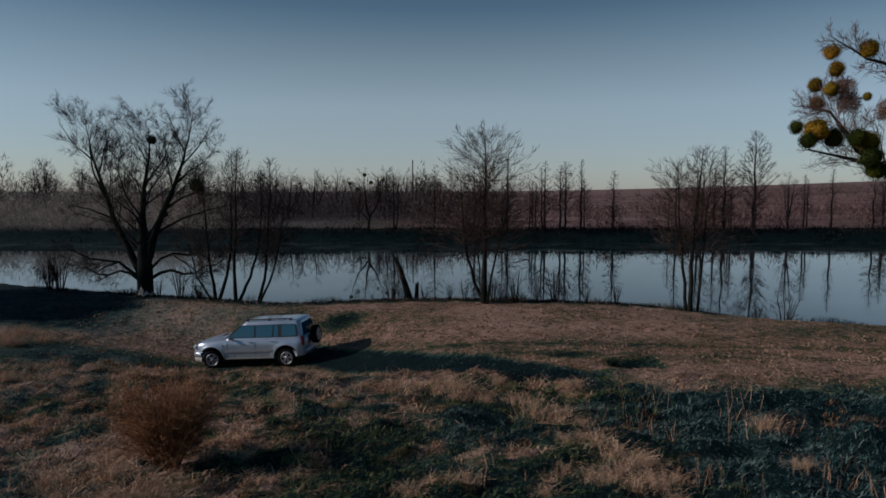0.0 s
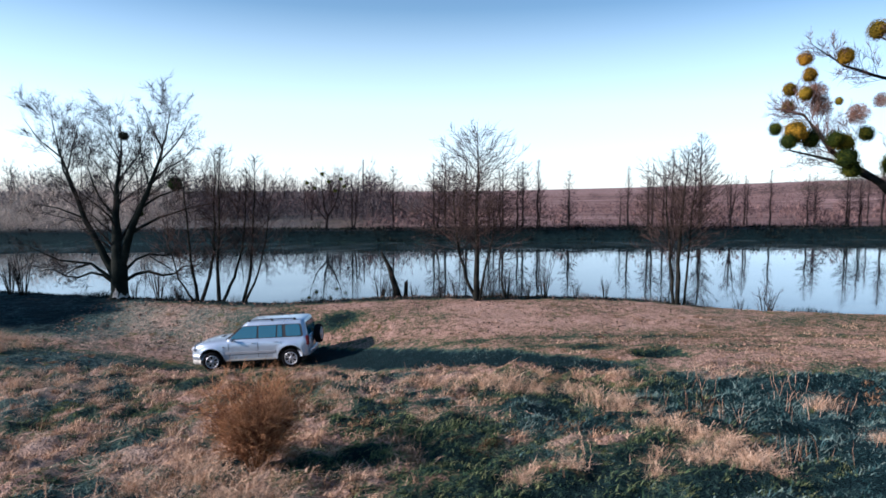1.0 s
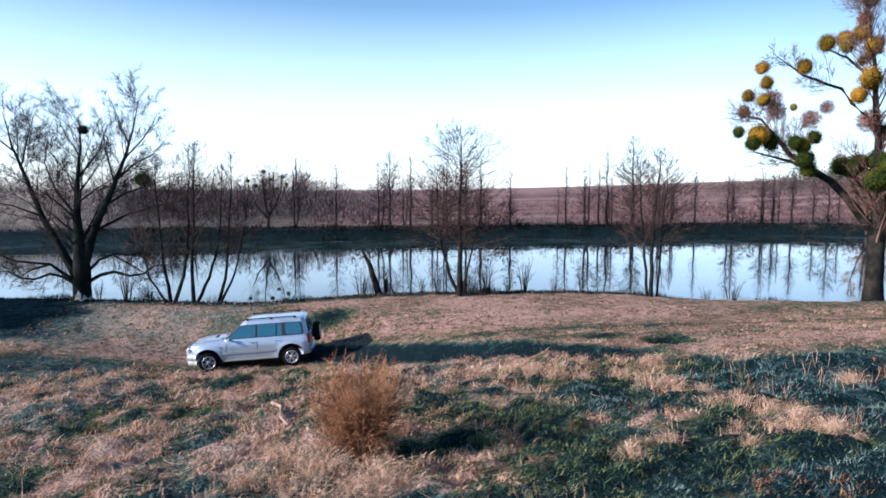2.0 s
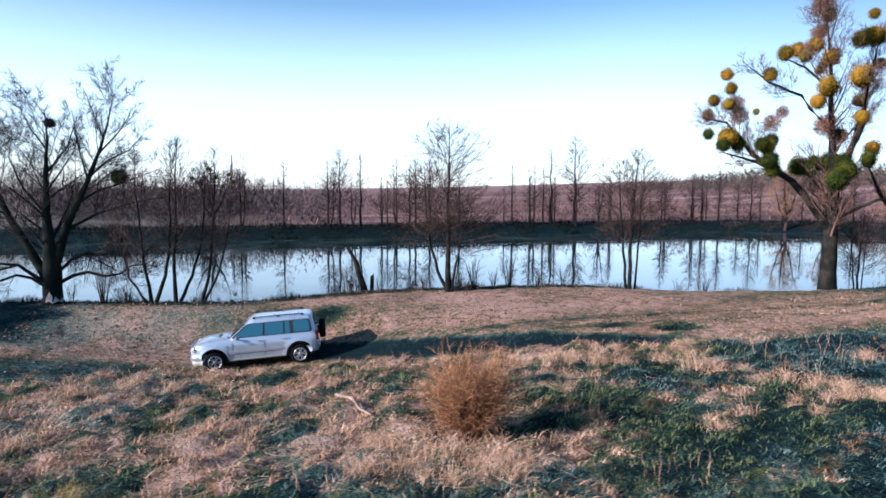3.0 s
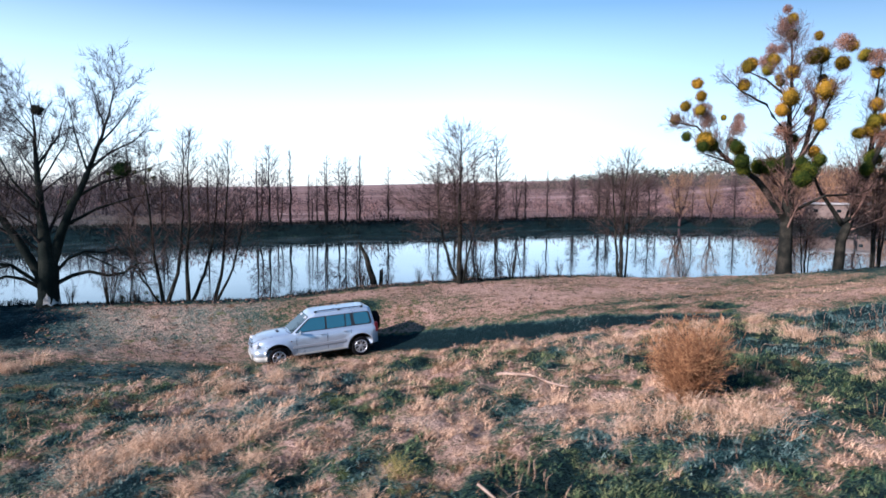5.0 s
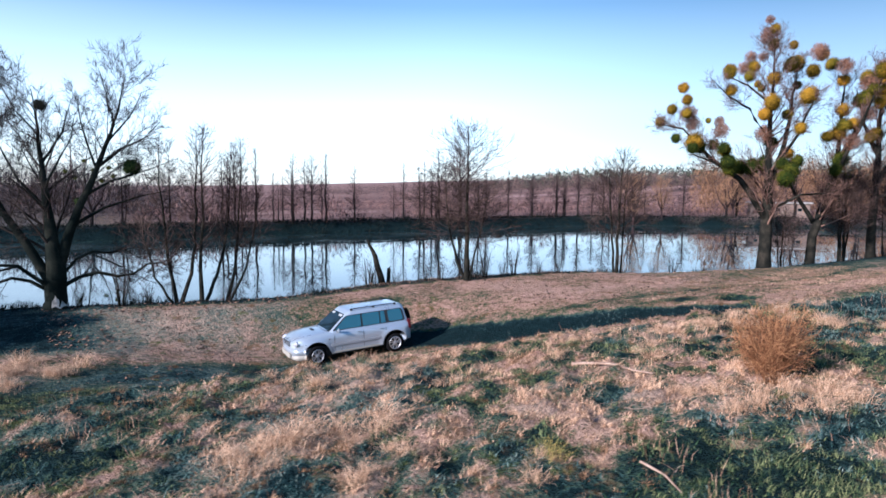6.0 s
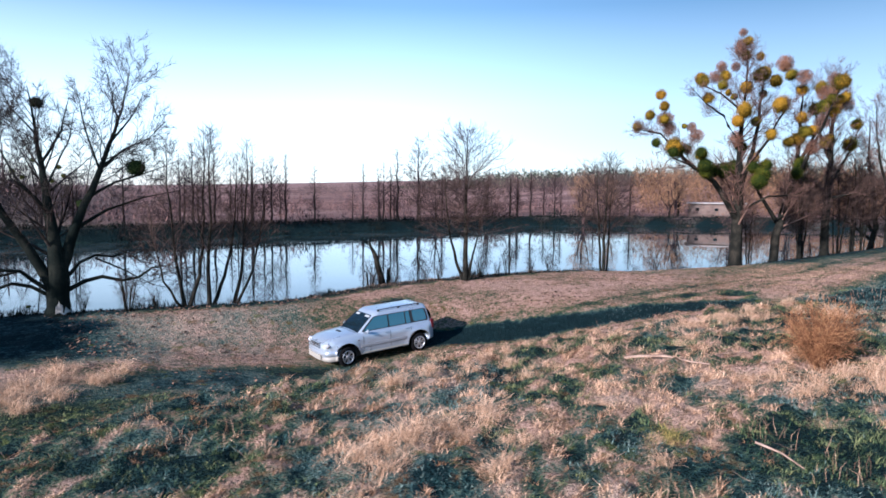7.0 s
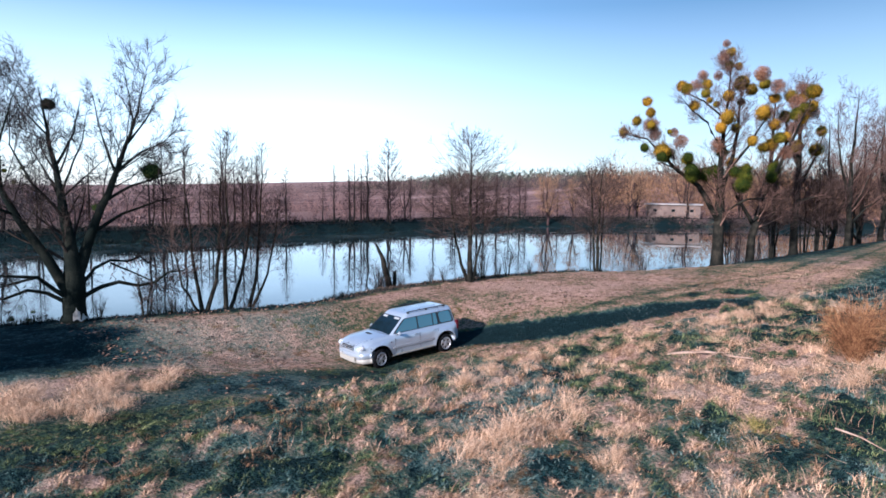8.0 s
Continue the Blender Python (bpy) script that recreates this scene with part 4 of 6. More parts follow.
KINDS = [bare_tree("far_tree", FAR_ONE, FARSP, 31, M_FARTRUNK, M_FARTREE, "slim bare tree on the far bank"),
         bare_tree("far_tree", FAR_TWO, FARSP, 32, M_FARTRUNK, M_FARTREE, "bare tree with twin stems on the far bank"),
         bare_tree("far_tree", FAR_BROAD, BROAD, 33, M_FARTRUNK, M_FARTREE, "broad low bare tree on the far bank"),
         bare_tree("far_tree", FAR_ONE, dict(FARSP, dense=4.6, wide=1.35, open=50), 34, M_FARTRUNK, M_FARTREE, "thin upright bare tree on the far bank"),
         bare_tree("far_tree", FAR_ONE, dict(FARSP, dense=6.0, wide=3.1, open=60), 35, M_FARTRUNK, M_FARTREE, "full-crowned bare tree on the far bank")]
used = [False] * 5


def far_tree(kind, x, y, height, turn, group="trees on the far bank"):
    z = land(x, y) - 0.1
    s = height / (10 if kind != 2 else 9)
    m = pose(x, y, z, 0, 0, turn) @ Matrix.Diagonal((s, s, s, 1))
    if not used[kind]:
        used[kind] = True
        KINDS[kind].matrix_basis = m
        ob = KINDS[kind]
    else:
        ob = copy_thing(KINDS[kind], pose(x, y, z, 0, 0, turn))
        ob.scale = (s, s, s)
    tagged(ob, group=group)
    return ob


for k, (kind, x, dy, top) in enumerate([(2, -9, 4, 8.1), (1, -5.9, 5, 8.2), (0, -1.0, 6, 9.0), (4, 5.1, 2.5, 10.3), (3, 7.7, 3, 10), (1, 11.9, 2.5, 9.6), (4, 14.5, 3, 9.3), (3, 16.3, 3, 9.7), (0, 20, 2.5, 8.4), (3, 27.6, 3, 9.0), (1, 30.4, 2.5, 9.4), (0, 33.3, 3, 11.2), (4, 36.6, 2.5, 12.8), (2, 42, 5, 7.8), (3, 46, 3, 8.6), (0, 51, 3, 8.2), (1, 57, 4, 9.4), (3, 61, 4, 8.8), (4, 66, 5, 9.0), (3, 70, 5, 8.0), (1, 77, 4, 8.5), (2, 84, 6, 9.0), (0, 92, 6, 11.5), (2, 100, 8, 10)]):
    y = far_shore(x) + dy
    far_tree(kind, x, y, top - land(x, y), 47 * k)
for k, (kind, x, dy, top) in enumerate([(2, 88, 10, 9), (2, 97, 14, 10), (0, 104, 8, 11), (2, 108, 16, 10), (1, 112, 7, 11), (2, 118, 10, 10), (0, 99, 6, 9), (1, 116, 3, 10), (2, 124, 12, 11), (0, 120, 1, 11)]):
    y = far_shore(min(x, 118)) + dy
    far_tree(kind, x, y, top - land(x, y), 61 * k, "trees beyond the end of the pond")
rng = random.Random(79)
for k in range(12):
    x = rng.uniform(-30, -2)
    y = far_shore(x) + rng.uniform(30, 62)
    far_tree(2, x, y, rng.uniform(6.0, 8.5), rng.uniform(0, 360), "thicket on the far bank")
rng = random.Random(78)
for k in range(26):
    x = rng.uniform(2, 84)
    y = far_shore(x) + rng.uniform(2, 9)
    far_tree(rng.choice((3, 3, 0, 1, 4)), x, y, rng.uniform(4.5, 8.0), rng.uniform(0, 360))
M_WARMTREE = mixed("warm_bark", [(0.13, 0.078, 0.046), (0.32, 0.195, 0.11)], 0.3, 3, 0.95, 0, per_island=0.4)
for k, (x, y, h) in enumerate([(67, 69, 8.5), (83, 61.5, 8.5), (73, 68, 6.5)]):
    ob = bare_tree("round_tree", FAR_BROAD, dict(BROAD, count=[22, 8, 4]), 140 + k, M_FARTREE, M_WARMTREE, "rounded bare tree with warm brown twigs", "tree")
    q = h / 9
    ob.location, ob.scale = (x, y, land(x, y) - 0.1), (q, q, q)
    tagged(ob, group="trees on the far bank")
rng = random.Random(77)
for k in range(28):
    x = rng.uniform(-75, 2)
    y = far_shore(x) + rng.uniform(26, 72)
    far_tree(rng.choice((2, 2, 1, 0)), x, y, rng.uniform(5.5, 8.5) * (1.0 if x > -25 else 1.15), rng.uniform(0, 360), "thicket on the far bank")

for k, (x, y, z) in enumerate([(-0.5, 0, 8.8), (2.4, 0.3, 8.0), (-2.8, -0.3, 7.4), (1.5, 0.2, 6.2), (-1.7, 0, 6.6), (0.5, 0.2, 7.6), (2.9, 0.2, 6.9)]):
    me = SHADED_BALLS[k % 3]
    ob = new("mistletoe", me)
    ob.parent = KINDS[2]
    ob.location, ob.scale = (x, y, z), (0.75, 0.75, 0.7)


# ---- the car ----
def metallic(name, colour, rough_, metal):
    m, nt, b = material(name, rough_, metal)
    N, L = nt.nodes, nt.links
    co = N.new("ShaderNodeTexCoord")
    n1 = N.new("ShaderNodeTexNoise"); n1.inputs["Scale"].default_value = 2.5; n1.inputs["Detail"].default_value = 5
    L.new(co.outputs["Object"], n1.inputs["Vector"])
    mx = N.new("ShaderNodeMix"); mx.data_type = "RGBA"
    mx.inputs[6].default_value = (*[c * 0.82 for c in colour], 1)
    mx.inputs[7].default_value = (*colour, 1)
    L.new(n1.outputs["Fac"], mx.inputs[0]); L.new(mx.outputs[2], b.inputs["Base Color"])
    r = N.new("ShaderNodeMapRange"); r.inputs[3].default_value = rough_ * 0.8; r.inputs[4].default_value = rough_ * 1.4
    L.new(n1.outputs["Fac"], r.inputs[0]); L.new(r.outputs[0], b.inputs["Roughness"])
    return m, b


M_PAINT, b = metallic("silver_paint", (0.49, 0.55, 0.62), 0.27, 0.50)
b.inputs["Coat Weight"].default_value = 0.6
M_MOULD, _ = metallic("grey_moulding", (0.30, 0.31, 0.33), 0.45, 0.2)
M_TYRE, _ = metallic("tyre_rubber", (0.007, 0.007, 0.008), 0.9, 0.0)
M_ALLOY, _ = metallic("wheel_alloy", (0.62, 0.62, 0.64), 0.35, 0.8)
M_BLACK, _ = metallic("black_trim", (0.015, 0.015, 0.017), 0.45, 0.0)
M_VALANCE, _ = metallic("grey_valance", (0.36, 0.345, 0.30), 0.6, 0.1)
M_GLASS, b = metallic("tinted_glass", (0.014, 0.085, 0.125), 0.04, 0.0)
b.inputs["IOR"].default_value = 2.1
M_SCREEN, b = metallic("dark_glass", (0.006, 0.012, 0.015), 0.05, 0.0)
b.inputs["IOR"].default_value = 1.5
M_RED, _ = metallic("tail_lamp_red", (0.085, 0.006, 0.012), 0.3, 0.0)
M_LENS, _ = metallic("lamp_lens", (0.75, 0.76, 0.78), 0.12, 0.4)
M_CHROME, _ = metallic("chrome", (0.75, 0.76, 0.78), 0.18, 0.95)
M_STICKER, _ = metallic("pale_paper", (0.30, 0.32, 0.33), 0.8, 0.0)

AXLE, WHEEL_R = 1.44, 0.35
car = new("suv")


def arch(x):
    for c in (-AXLE, AXLE):
        if abs(x - c) < 0.475:
            return WHEEL_R + math.sqrt(0.475 ** 2 - (x - c) ** 2)
    return None


def half_width(x):
    w = 0.86
    if x > 1.45:
        w -= 0.22 * ((x - 1.45) / 0.77) ** 3
    if x < -1.85:
        w -= 0.07 * ((-1.85 - x) / 0.25) ** 2
    return w


def lower_top(x):
    if x > 0.95:
        u = (x - 0.95) / 1.27
        return 1.065 - 0.07 * u - 0.17 * u ** 5
    return 1.07


def body_section(x):
    w, zt = half_width(x), lower_top(x)
    low = 0.36 if -1.9 < x < 1.8 else 0.42
    flare = 0.0
    a = arch(x)
    for c in (-AXLE, AXLE):
        flare = max(flare, 0.05 * (1 - ease((abs(x - c) - 0.44) / 0.20)))
    if a:
        low = max(low, a)
    zs = zt - 0.12
    half = [(w * 0.985 + flare, low), (w + flare * 0.8, low + 0.12 * (zs - low)), (w + flare * 0.3, low + 0.45 * (zs - low)), (w, low + 0.75 * (zs - low)),
            (w * 0.985, zs), (w * 0.95, zt - 0.045), (w * 0.87, zt), (w * 0.5, zt + 0.025), (0.0, zt + 0.03)]
    return half + [(-y, z) for y, z in reversed(half[:-1])]


def car_part(name, verts, faces, mat, label="", smooth=True, parent=None):
    return mesh_part(name, verts, faces, mat, parent or car, label, smooth)


stations = sorted(set([round(v, 3) for v in np.linspace(-2.10, 2.22, 88)] + [c + s * 0.4499 for c in (-AXLE, AXLE) for s in (-1, 1)]))
V, F = [], []
for x in stations:
    V += [Vector((x, y, z)) for y, z in body_section(x)]
n = 17
for i in range(len(stations) - 1):
    for k in range(n - 1):
        F.append((i * n + k, i * n + k + 1, (i + 1) * n + k + 1, (i + 1) * n + k))
F.append(tuple(range(n - 1, -1, -1)))
F.append(tuple((len(stations) - 1) * n + k for k in range(n)))
car_part("body", V, F, M_PAINT)


def boxy(name, size, at, mat, bevel=0.01, turn=(0, 0, 0), label="", parent=None, segments=2):
    bm = bmesh.new()
    bmesh.ops.create_cube(bm, size=1)
    bmesh.ops.scale(bm, vec=size, verts=bm.verts)
    if bevel:
        bmesh.ops.bevel(bm, geom=list(bm.edges), offset=bevel, segments=segments, affect="EDGES")
    bmesh.ops.rotate(bm, cent=(0, 0, 0), matrix=Euler([radians(a) for a in turn]).to_matrix(), verts=bm.verts)
    bmesh.ops.translate(bm, vec=at, verts=bm.verts)
    me = bpy.data.meshes.new(name)
    bm.to_mesh(me); bm.free()
    me.materials.append(mat)
    ob = new(name, me)
    ob.parent = parent or car
    if label:
        tagged(ob, label)
    return ob


boxy("underbody", (3.9, 1.45, 0.34), (0, 0, 0.44), M_BLACK, 0.03, label="black underbody and wheel arches")


def cabin_ring(h):
    """Outline of the cabin at a height 0 to 1 between belt and roof."""
    xf, xr, y = 0.99 - 0.77 * h, -2.06 + 0.13 * h, 0.80 - 0.15 * h
    out = []
    for cx, cy, r, a0 in ((xf, y, 0.20, 0), (xr, y, 0.16, 90), (xr, -y, 0.16, 180), (xf, -y, 0.20, 270)):
        ox, oy = (cx - r if cx == xf else cx + r), (cy - r if cy > 0 else cy + r)
        for q in range(7):
            a = radians(a0 + 15 * q)
            out.append((ox + r * math.cos(a), oy + r * math.sin(a)))
    return out


V, F = [], []
rings = [(h, 1.04 + 0.60 * h, 1.0) for h in (0, 0.25, 0.5, 0.75, 0.94)] + [(1.0, 1.655, 0.975), (1.0, 1.685, 0.93), (1.0, 1.705, 0.80), (1.0, 1.72, 0.5), (1.0, 1.725, 0.15)]
for h, z, shrink in rings:
    ring = cabin_ring(h)
    mx = sum(p[0] for p in ring) / len(ring)
    V += [Vector((mx + (px - mx) * shrink, py * shrink, z)) for px, py in ring]
m = 28
for i in range(len(rings) - 1):
    for k in range(m):
        F.append((i * m + k, i * m + (k + 1) % m, (i + 1) * m + (k + 1) % m, (i + 1) * m + k))
F.append(tuple((len(rings) - 1) * m + k for k in range(m)))
car_part("cabin", V, F, M_PAINT)


def pane(name, corners, mat, out, label="", round_=0.06):
    """A pane with rounded corners between four points in space, set proud by out."""
    a, b_, c, d = [Vector(p) for p in corners]
    nrm = (b_ - a).cross(d - a).normalized()
    pts = []
    for p, pre, nxt in ((a, d, b_), (b_, a, c), (c, b_, d), (d, c, a)):
        u, w = (pre - p).normalized() * round_, (nxt - p).normalized() * round_
        for q in range(5):
            t = q / 4
            pts.append(p + u * (1 - t) ** 2 + w * t ** 2)
    V = [p + nrm * out for p in pts] + [p - nrm * 0.01 for p in pts]
    k = len(pts)
    F = [tuple(range(k)), tuple(range(2 * k - 1, k - 1, -1))] + [(i, i + k, (i + 1) % k + k, (i + 1) % k) for i in range(k)]
    return car_part(name, V, F, mat, label, smooth=False)


def side_point(x, h, side):
    return (x, side * (0.80 - 0.15 * h), 1.04 + 0.60 * h)


for side in (1, -1):
    def quad(x0, x1, x2, x3, h0, h1):
        c = [side_point(x0, h0, side), side_point(x1, h0, side), side_point(x2, h1, side), side_point(x3, h1, side)]
        return c if side < 0 else [c[1], c[0], c[3], c[2]]
    pane("window_band", quad(-1.92, 0.86, 0.30, -1.84, 0.10, 0.86), M_BLACK, 0.004, "black window surround", 0.10)
    pane("window", quad(-0.22, 0.76, 0.26, -0.24, 0.14, 0.82), M_GLASS, 0.012, round_=0.03)
    pane("window", quad(-0.92, -0.29, -0.30, -0.94, 0.14, 0.82), M_GLASS, 0.012, round_=0.03)
    pane("window", quad(-1.16, -0.97, -0.99, -1.14, 0.14, 0.82), M_GLASS, 0.012, round_=0.02)
    pane("window", quad(-1.84, -1.28, -1.26, -1.78, 0.16, 0.82), M_GLASS, 0.012, round_=0.09)
    boxy("roof_rail", (1.75, 0.035, 0.03), (-0.78, side * 0.60, 1.745), M_BLACK, 0.012, label="dark roof rail")
    for x in (0.05, -0.78, -1.6):
        boxy("rail_foot", (0.09, 0.05, 0.05), (x, side * 0.60, 1.715), M_BLACK, 0.012)
    boxy("side_moulding", (1.86, 0.03, 0.10), (0.0, side * 0.868, 0.63), M_MOULD, 0.012, label="grey side moulding")
    boxy("sill", (1.85, 0.06, 0.07), (0.0, side * 0.845, 0.375), M_VALANCE, 0.02)
    for x in (-0.10, -0.93):
        boxy("door_handle", (0.17, 0.035, 0.035), (x, side * 0.862, 0.965), M_PAINT, 0.012)
    for x in (0.80, -0.27, -1.12):
        boxy("door_seam", (0.010, 0.006, 0.52), (x, side * 0.8605, 0.72), M_BLACK, 0)
    boxy("mirror", (0.12, 0.15, 0.13), (0.66, side * 0.925, 1.13), M_PAINT, 0.045, segments=3)
    boxy("mirror_foot", (0.07, 0.10, 0.04), (0.66, side * 0.83, 1.085), M_BLACK, 0.012)
    boxy("headlight", (0.22, 0.38, 0.18), (2.06, side * 0.615, 0.82), M_LENS, 0.06, (0, 8, side * -24), "clear headlight", segments=3)
    boxy("fog_lamp", (0.06, 0.13, 0.10), (2.205, side * 0.56, 0.50), M_LENS, 0.03, (0, 0, side * -25))
    boxy("tail_lamp", (0.12, 0.10, 0.36), (-2.06, side * 0.785, 0.96), M_RED, 0.025, label="red tail lamp")
    boxy("indicator", (0.05, 0.012, 0.03), (0.98, side * 0.868, 0.86), M_RED, 0.004)


def front_point(y, h, face):
    x = 0.99 - 0.77 * h if face > 0 else -2.06 + 0.13 * h
    return (x, y, 1.04 + 0.60 * h)


pane("windscreen", [front_point(-0.67, 0.06, 1), front_point(0.67, 0.06, 1), front_point(0.55, 0.90, 1), front_point(-0.55, 0.90, 1)], M_SCREEN, 0.006, "dark windscreen", 0.06)
pane("windscreen_sticker", [front_point(-0.50, 0.77, 1), front_point(-0.24, 0.77, 1), front_point(-0.24, 0.86, 1), front_point(-0.48, 0.86, 1)], M_STICKER, 0.010, "pale strip", 0.01)
pane("windscreen_sticker", [front_point(0.20, 0.77, 1), front_point(0.52, 0.77, 1), front_point(0.50, 0.86, 1), front_point(0.20, 0.86, 1)], M_STICKER, 0.010, "pale strip", 0.01)
pane("rear_window", [front_point(0.62, 0.10, -1), front_point(-0.62, 0.10, -1), front_point(-0.52, 0.86, -1), front_point(0.52, 0.86, -1)], M_GLASS, 0.006, "", 0.08)


def bumper(name, x0, sign, z0, z1, mat, out, wrap=0.50):
    """A band that follows the rounded end of the body."""
    V, F = [], []
    ys = np.linspace(-1, 1, 25)
    for t in ys:
        a = t * 1.45
        y = 0.90 * math.sin(a) / math.sin(1.45)
        c = max(0.0, math.cos(a))
        x = x0 + sign * (out - 0.30 * (1 - c ** 0.8) - (wrap - 0.30) * max(0.0, abs(t) - 0.72) / 0.28)
        for zz, inset in ((z0, 0.05), (z0 + 0.03, 0.01), ((z0 + z1) / 2, 0.0), (z1 - 0.03, 0.005), (z1, 0.05)):
            V.append(Vector((x - sign * inset, y * (1 - inset * 0.4), zz)))
        V.append(Vector((x - sign * 0.25, y * 0.9, z1)))
        V.append(Vector((x - sign * 0.25, y * 0.9, z0)))
    for i in range(24):
        for k in range(7):
            a_, b_ = i * 7 + k, i * 7 + (k + 1) % 7
            F.append((a_, b_, b_ + 7, a_ + 7))
    F += [tuple(range(7)), tuple(24 * 7 + k for k in range(6, -1, -1))]
    return car_part(name, V, F, mat)


bumper("front_bumper", 2.22, 1, 0.44, 0.64, M_PAINT, 0.07)
bumper("front_valance", 2.22, 1, 0.27, 0.445, M_VALANCE, 0.055)
bumper("rear_bumper", -2.10, -1, 0.40, 0.62, M_PAINT, 0.08, 0.36)
boxy("bumper_panel", (0.06, 1.04, 0.20), (2.262, 0, 0.42), M_VALANCE, 0.025, label="plain greyish lower bumper panel")
grille = boxy("grille", (0.08, 0.78, 0.20), (2.215, 0, 0.80), M_BLACK, 0.03, (0, -12, 0), "dark grille")
for z in (0.725, 0.778, 0.831, 0.884):
    boxy("grille_bar", (0.06, 0.76, 0.026), (2.250 - (z - 0.735) * 0.25, 0, z), M_PAINT, 0.009, parent=grille)
boxy("badge", (0.03, 0.11, 0.09), (2.275, 0, 0.81), M_CHROME, 0.02, parent=grille)
boxy("bonnet_scoop", (0.10, 0.34, 0.035), (1.30, -0.12, 1.075), M_BLACK, 0.012, (0, 4, 0))
for y in (0.3, -0.25):
    boxy("wiper", (0.03, 0.55, 0.02), (1.0, y, 1.085), M_BLACK, 0.006, (0, 0, 6))


def lathe(profile, sides=28):
    """Rings of (radius, y) about the y axis."""
    V = [Vector((r * math.cos(2 * math.pi * s / sides), y, r * math.sin(2 * math.pi * s / sides))) for r, y in profile for s in range(sides)]
    F = [(i * sides + s, i * sides + (s + 1) % sides, (i + 1) * sides + (s + 1) % sides, (i + 1) * sides + s) for i in range(len(profile) - 1) for s in range(sides)]
    return V, F


def wheel(at, turn):
    hub = new("wheel")
    hub.parent = car
    hub.location, hub.rotation_euler = at, [radians(a) for a in turn]
    V, F = lathe([(0.20, -0.11), (0.30, -0.115), (0.335, -0.09), (0.345, -0.06), (0.345, 0.06), (0.335, 0.09), (0.30, 0.115), (0.225, 0.11), (0.215, 0.09)])
    mesh_part("tyre", V, F, M_TYRE, hub)
    V, F = lathe([(0.225, 0.10), (0.218, 0.113), (0.205, 0.11), (0.195, 0.05), (0.0, 0.045)])
    rim = mesh_part("rim", V, F, M_BLACK, hub)
    V, F = lathe([(0.23, 0.095), (0.226, 0.118), (0.205, 0.116), (0.198, 0.09)])
    mesh_part("rim_lip", V, F, M_ALLOY, rim)
    V, F = lathe([(0.075, 0.07), (0.07, 0.105), (0.05, 0.115), (0.0, 0.118)], 14)
    mesh_part("hub_cap", V, F, M_ALLOY, rim)
    for k in range(5):
        for d in (-0.20, 0.20):
            a0, a1 = 2 * math.pi * k / 5 + d * 0.6, 2 * math.pi * k / 5 + d * 1.25
            p, q = Vector((math.cos(a0), 0, math.sin(a0))) * 0.06, Vector((math.cos(a1), 0, math.sin(a1))) * 0.212
            u = (q - p).normalized().cross(Vector((0, 1, 0))) * 0.016
            Vs = []
            for c in (p, q):
                Vs += [c - u * 1.2 + Vector((0, 0.075, 0)), c - u + Vector((0, 0.11, 0)), c + u + Vector((0, 0.11, 0)), c + u * 1.2 + Vector((0, 0.075, 0))]
            mesh_part("spoke", Vs, [(0, 1, 5, 4), (1, 2, 6, 5), (2, 3, 7, 6)], M_ALLOY, rim, smooth=False)
    return hub


for x in (AXLE, -AXLE):
    wheel((x, 0.77, WHEEL_R), (0, 17 * x, 8 if x > 0 else 0))
    wheel((x, -0.77, WHEEL_R), (0, 31 * x, 188 if x > 0 else 180))
wheel((-2.27, -0.08, 1.02), (0, 0, 90))
boxy("spare_bracket", (0.18, 0.3, 0.3), (-2.15, -0.08, 0.99), M_BLACK, 0.03)
tagged(car, "silver four-wheel-drive estate car with a spare wheel on its back", "car")
car.matrix_basis = pose(*CAR_AT, 0, 0, 172.6) @ pose(0, 0, 0, 0.6, 3.4, 0)


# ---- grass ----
# near black, so the far bank's shade sits in the colour
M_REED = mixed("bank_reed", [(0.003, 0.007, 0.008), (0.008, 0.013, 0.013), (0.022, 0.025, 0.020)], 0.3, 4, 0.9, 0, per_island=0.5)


def blades(name, points, mat, label, category):
    """One mesh of narrow bent blades; points: base, height, width, lean."""
    P = np.array([q[0] for q in points], dtype=np.float64)
    H = np.array([q[1] for q in points])[:, None]
    W = np.array([q[2] for q in points])[:, None]
    D = np.array([q[3] for q in points])
    rs = np.random.RandomState(len(points))
    a = rs.uniform(0, 2 * np.pi, len(P))
    S = np.stack([np.cos(a), np.sin(a), np.zeros_like(a)], 1) * W
    up = np.array([0, 0, 1.0])
    mid = P + up * H * 0.6 + D * H * 0.35
    tip = P + up * H * 0.92 + D * H
    V = np.stack([P - S, P + S, mid + S * 0.75, mid - S * 0.75, tip], 1).reshape(-1, 3)
    k = np.arange(len(P)) * 5
    me = bpy.data.meshes.new(name)
    F = [f for i in k.tolist() for f in ((i, i + 1, i + 2, i + 3), (i + 3, i + 2, i + 4))]
    me.from_pydata(V.tolist(), [], F)
    me.materials.append(mat)
    return tagged(new(name, me), label, category, kind="stuff")


GRID_X, GRID_Y = np.array(XS), np.array(YS)
GRID_Z = np.empty(len(ground.data.vertices) * 3)
ground.data.vertices.foreach_get("co", GRID_Z)
GRID_Z = GRID_Z.reshape(len(YS), len(XS), 3)[:, :, 2]


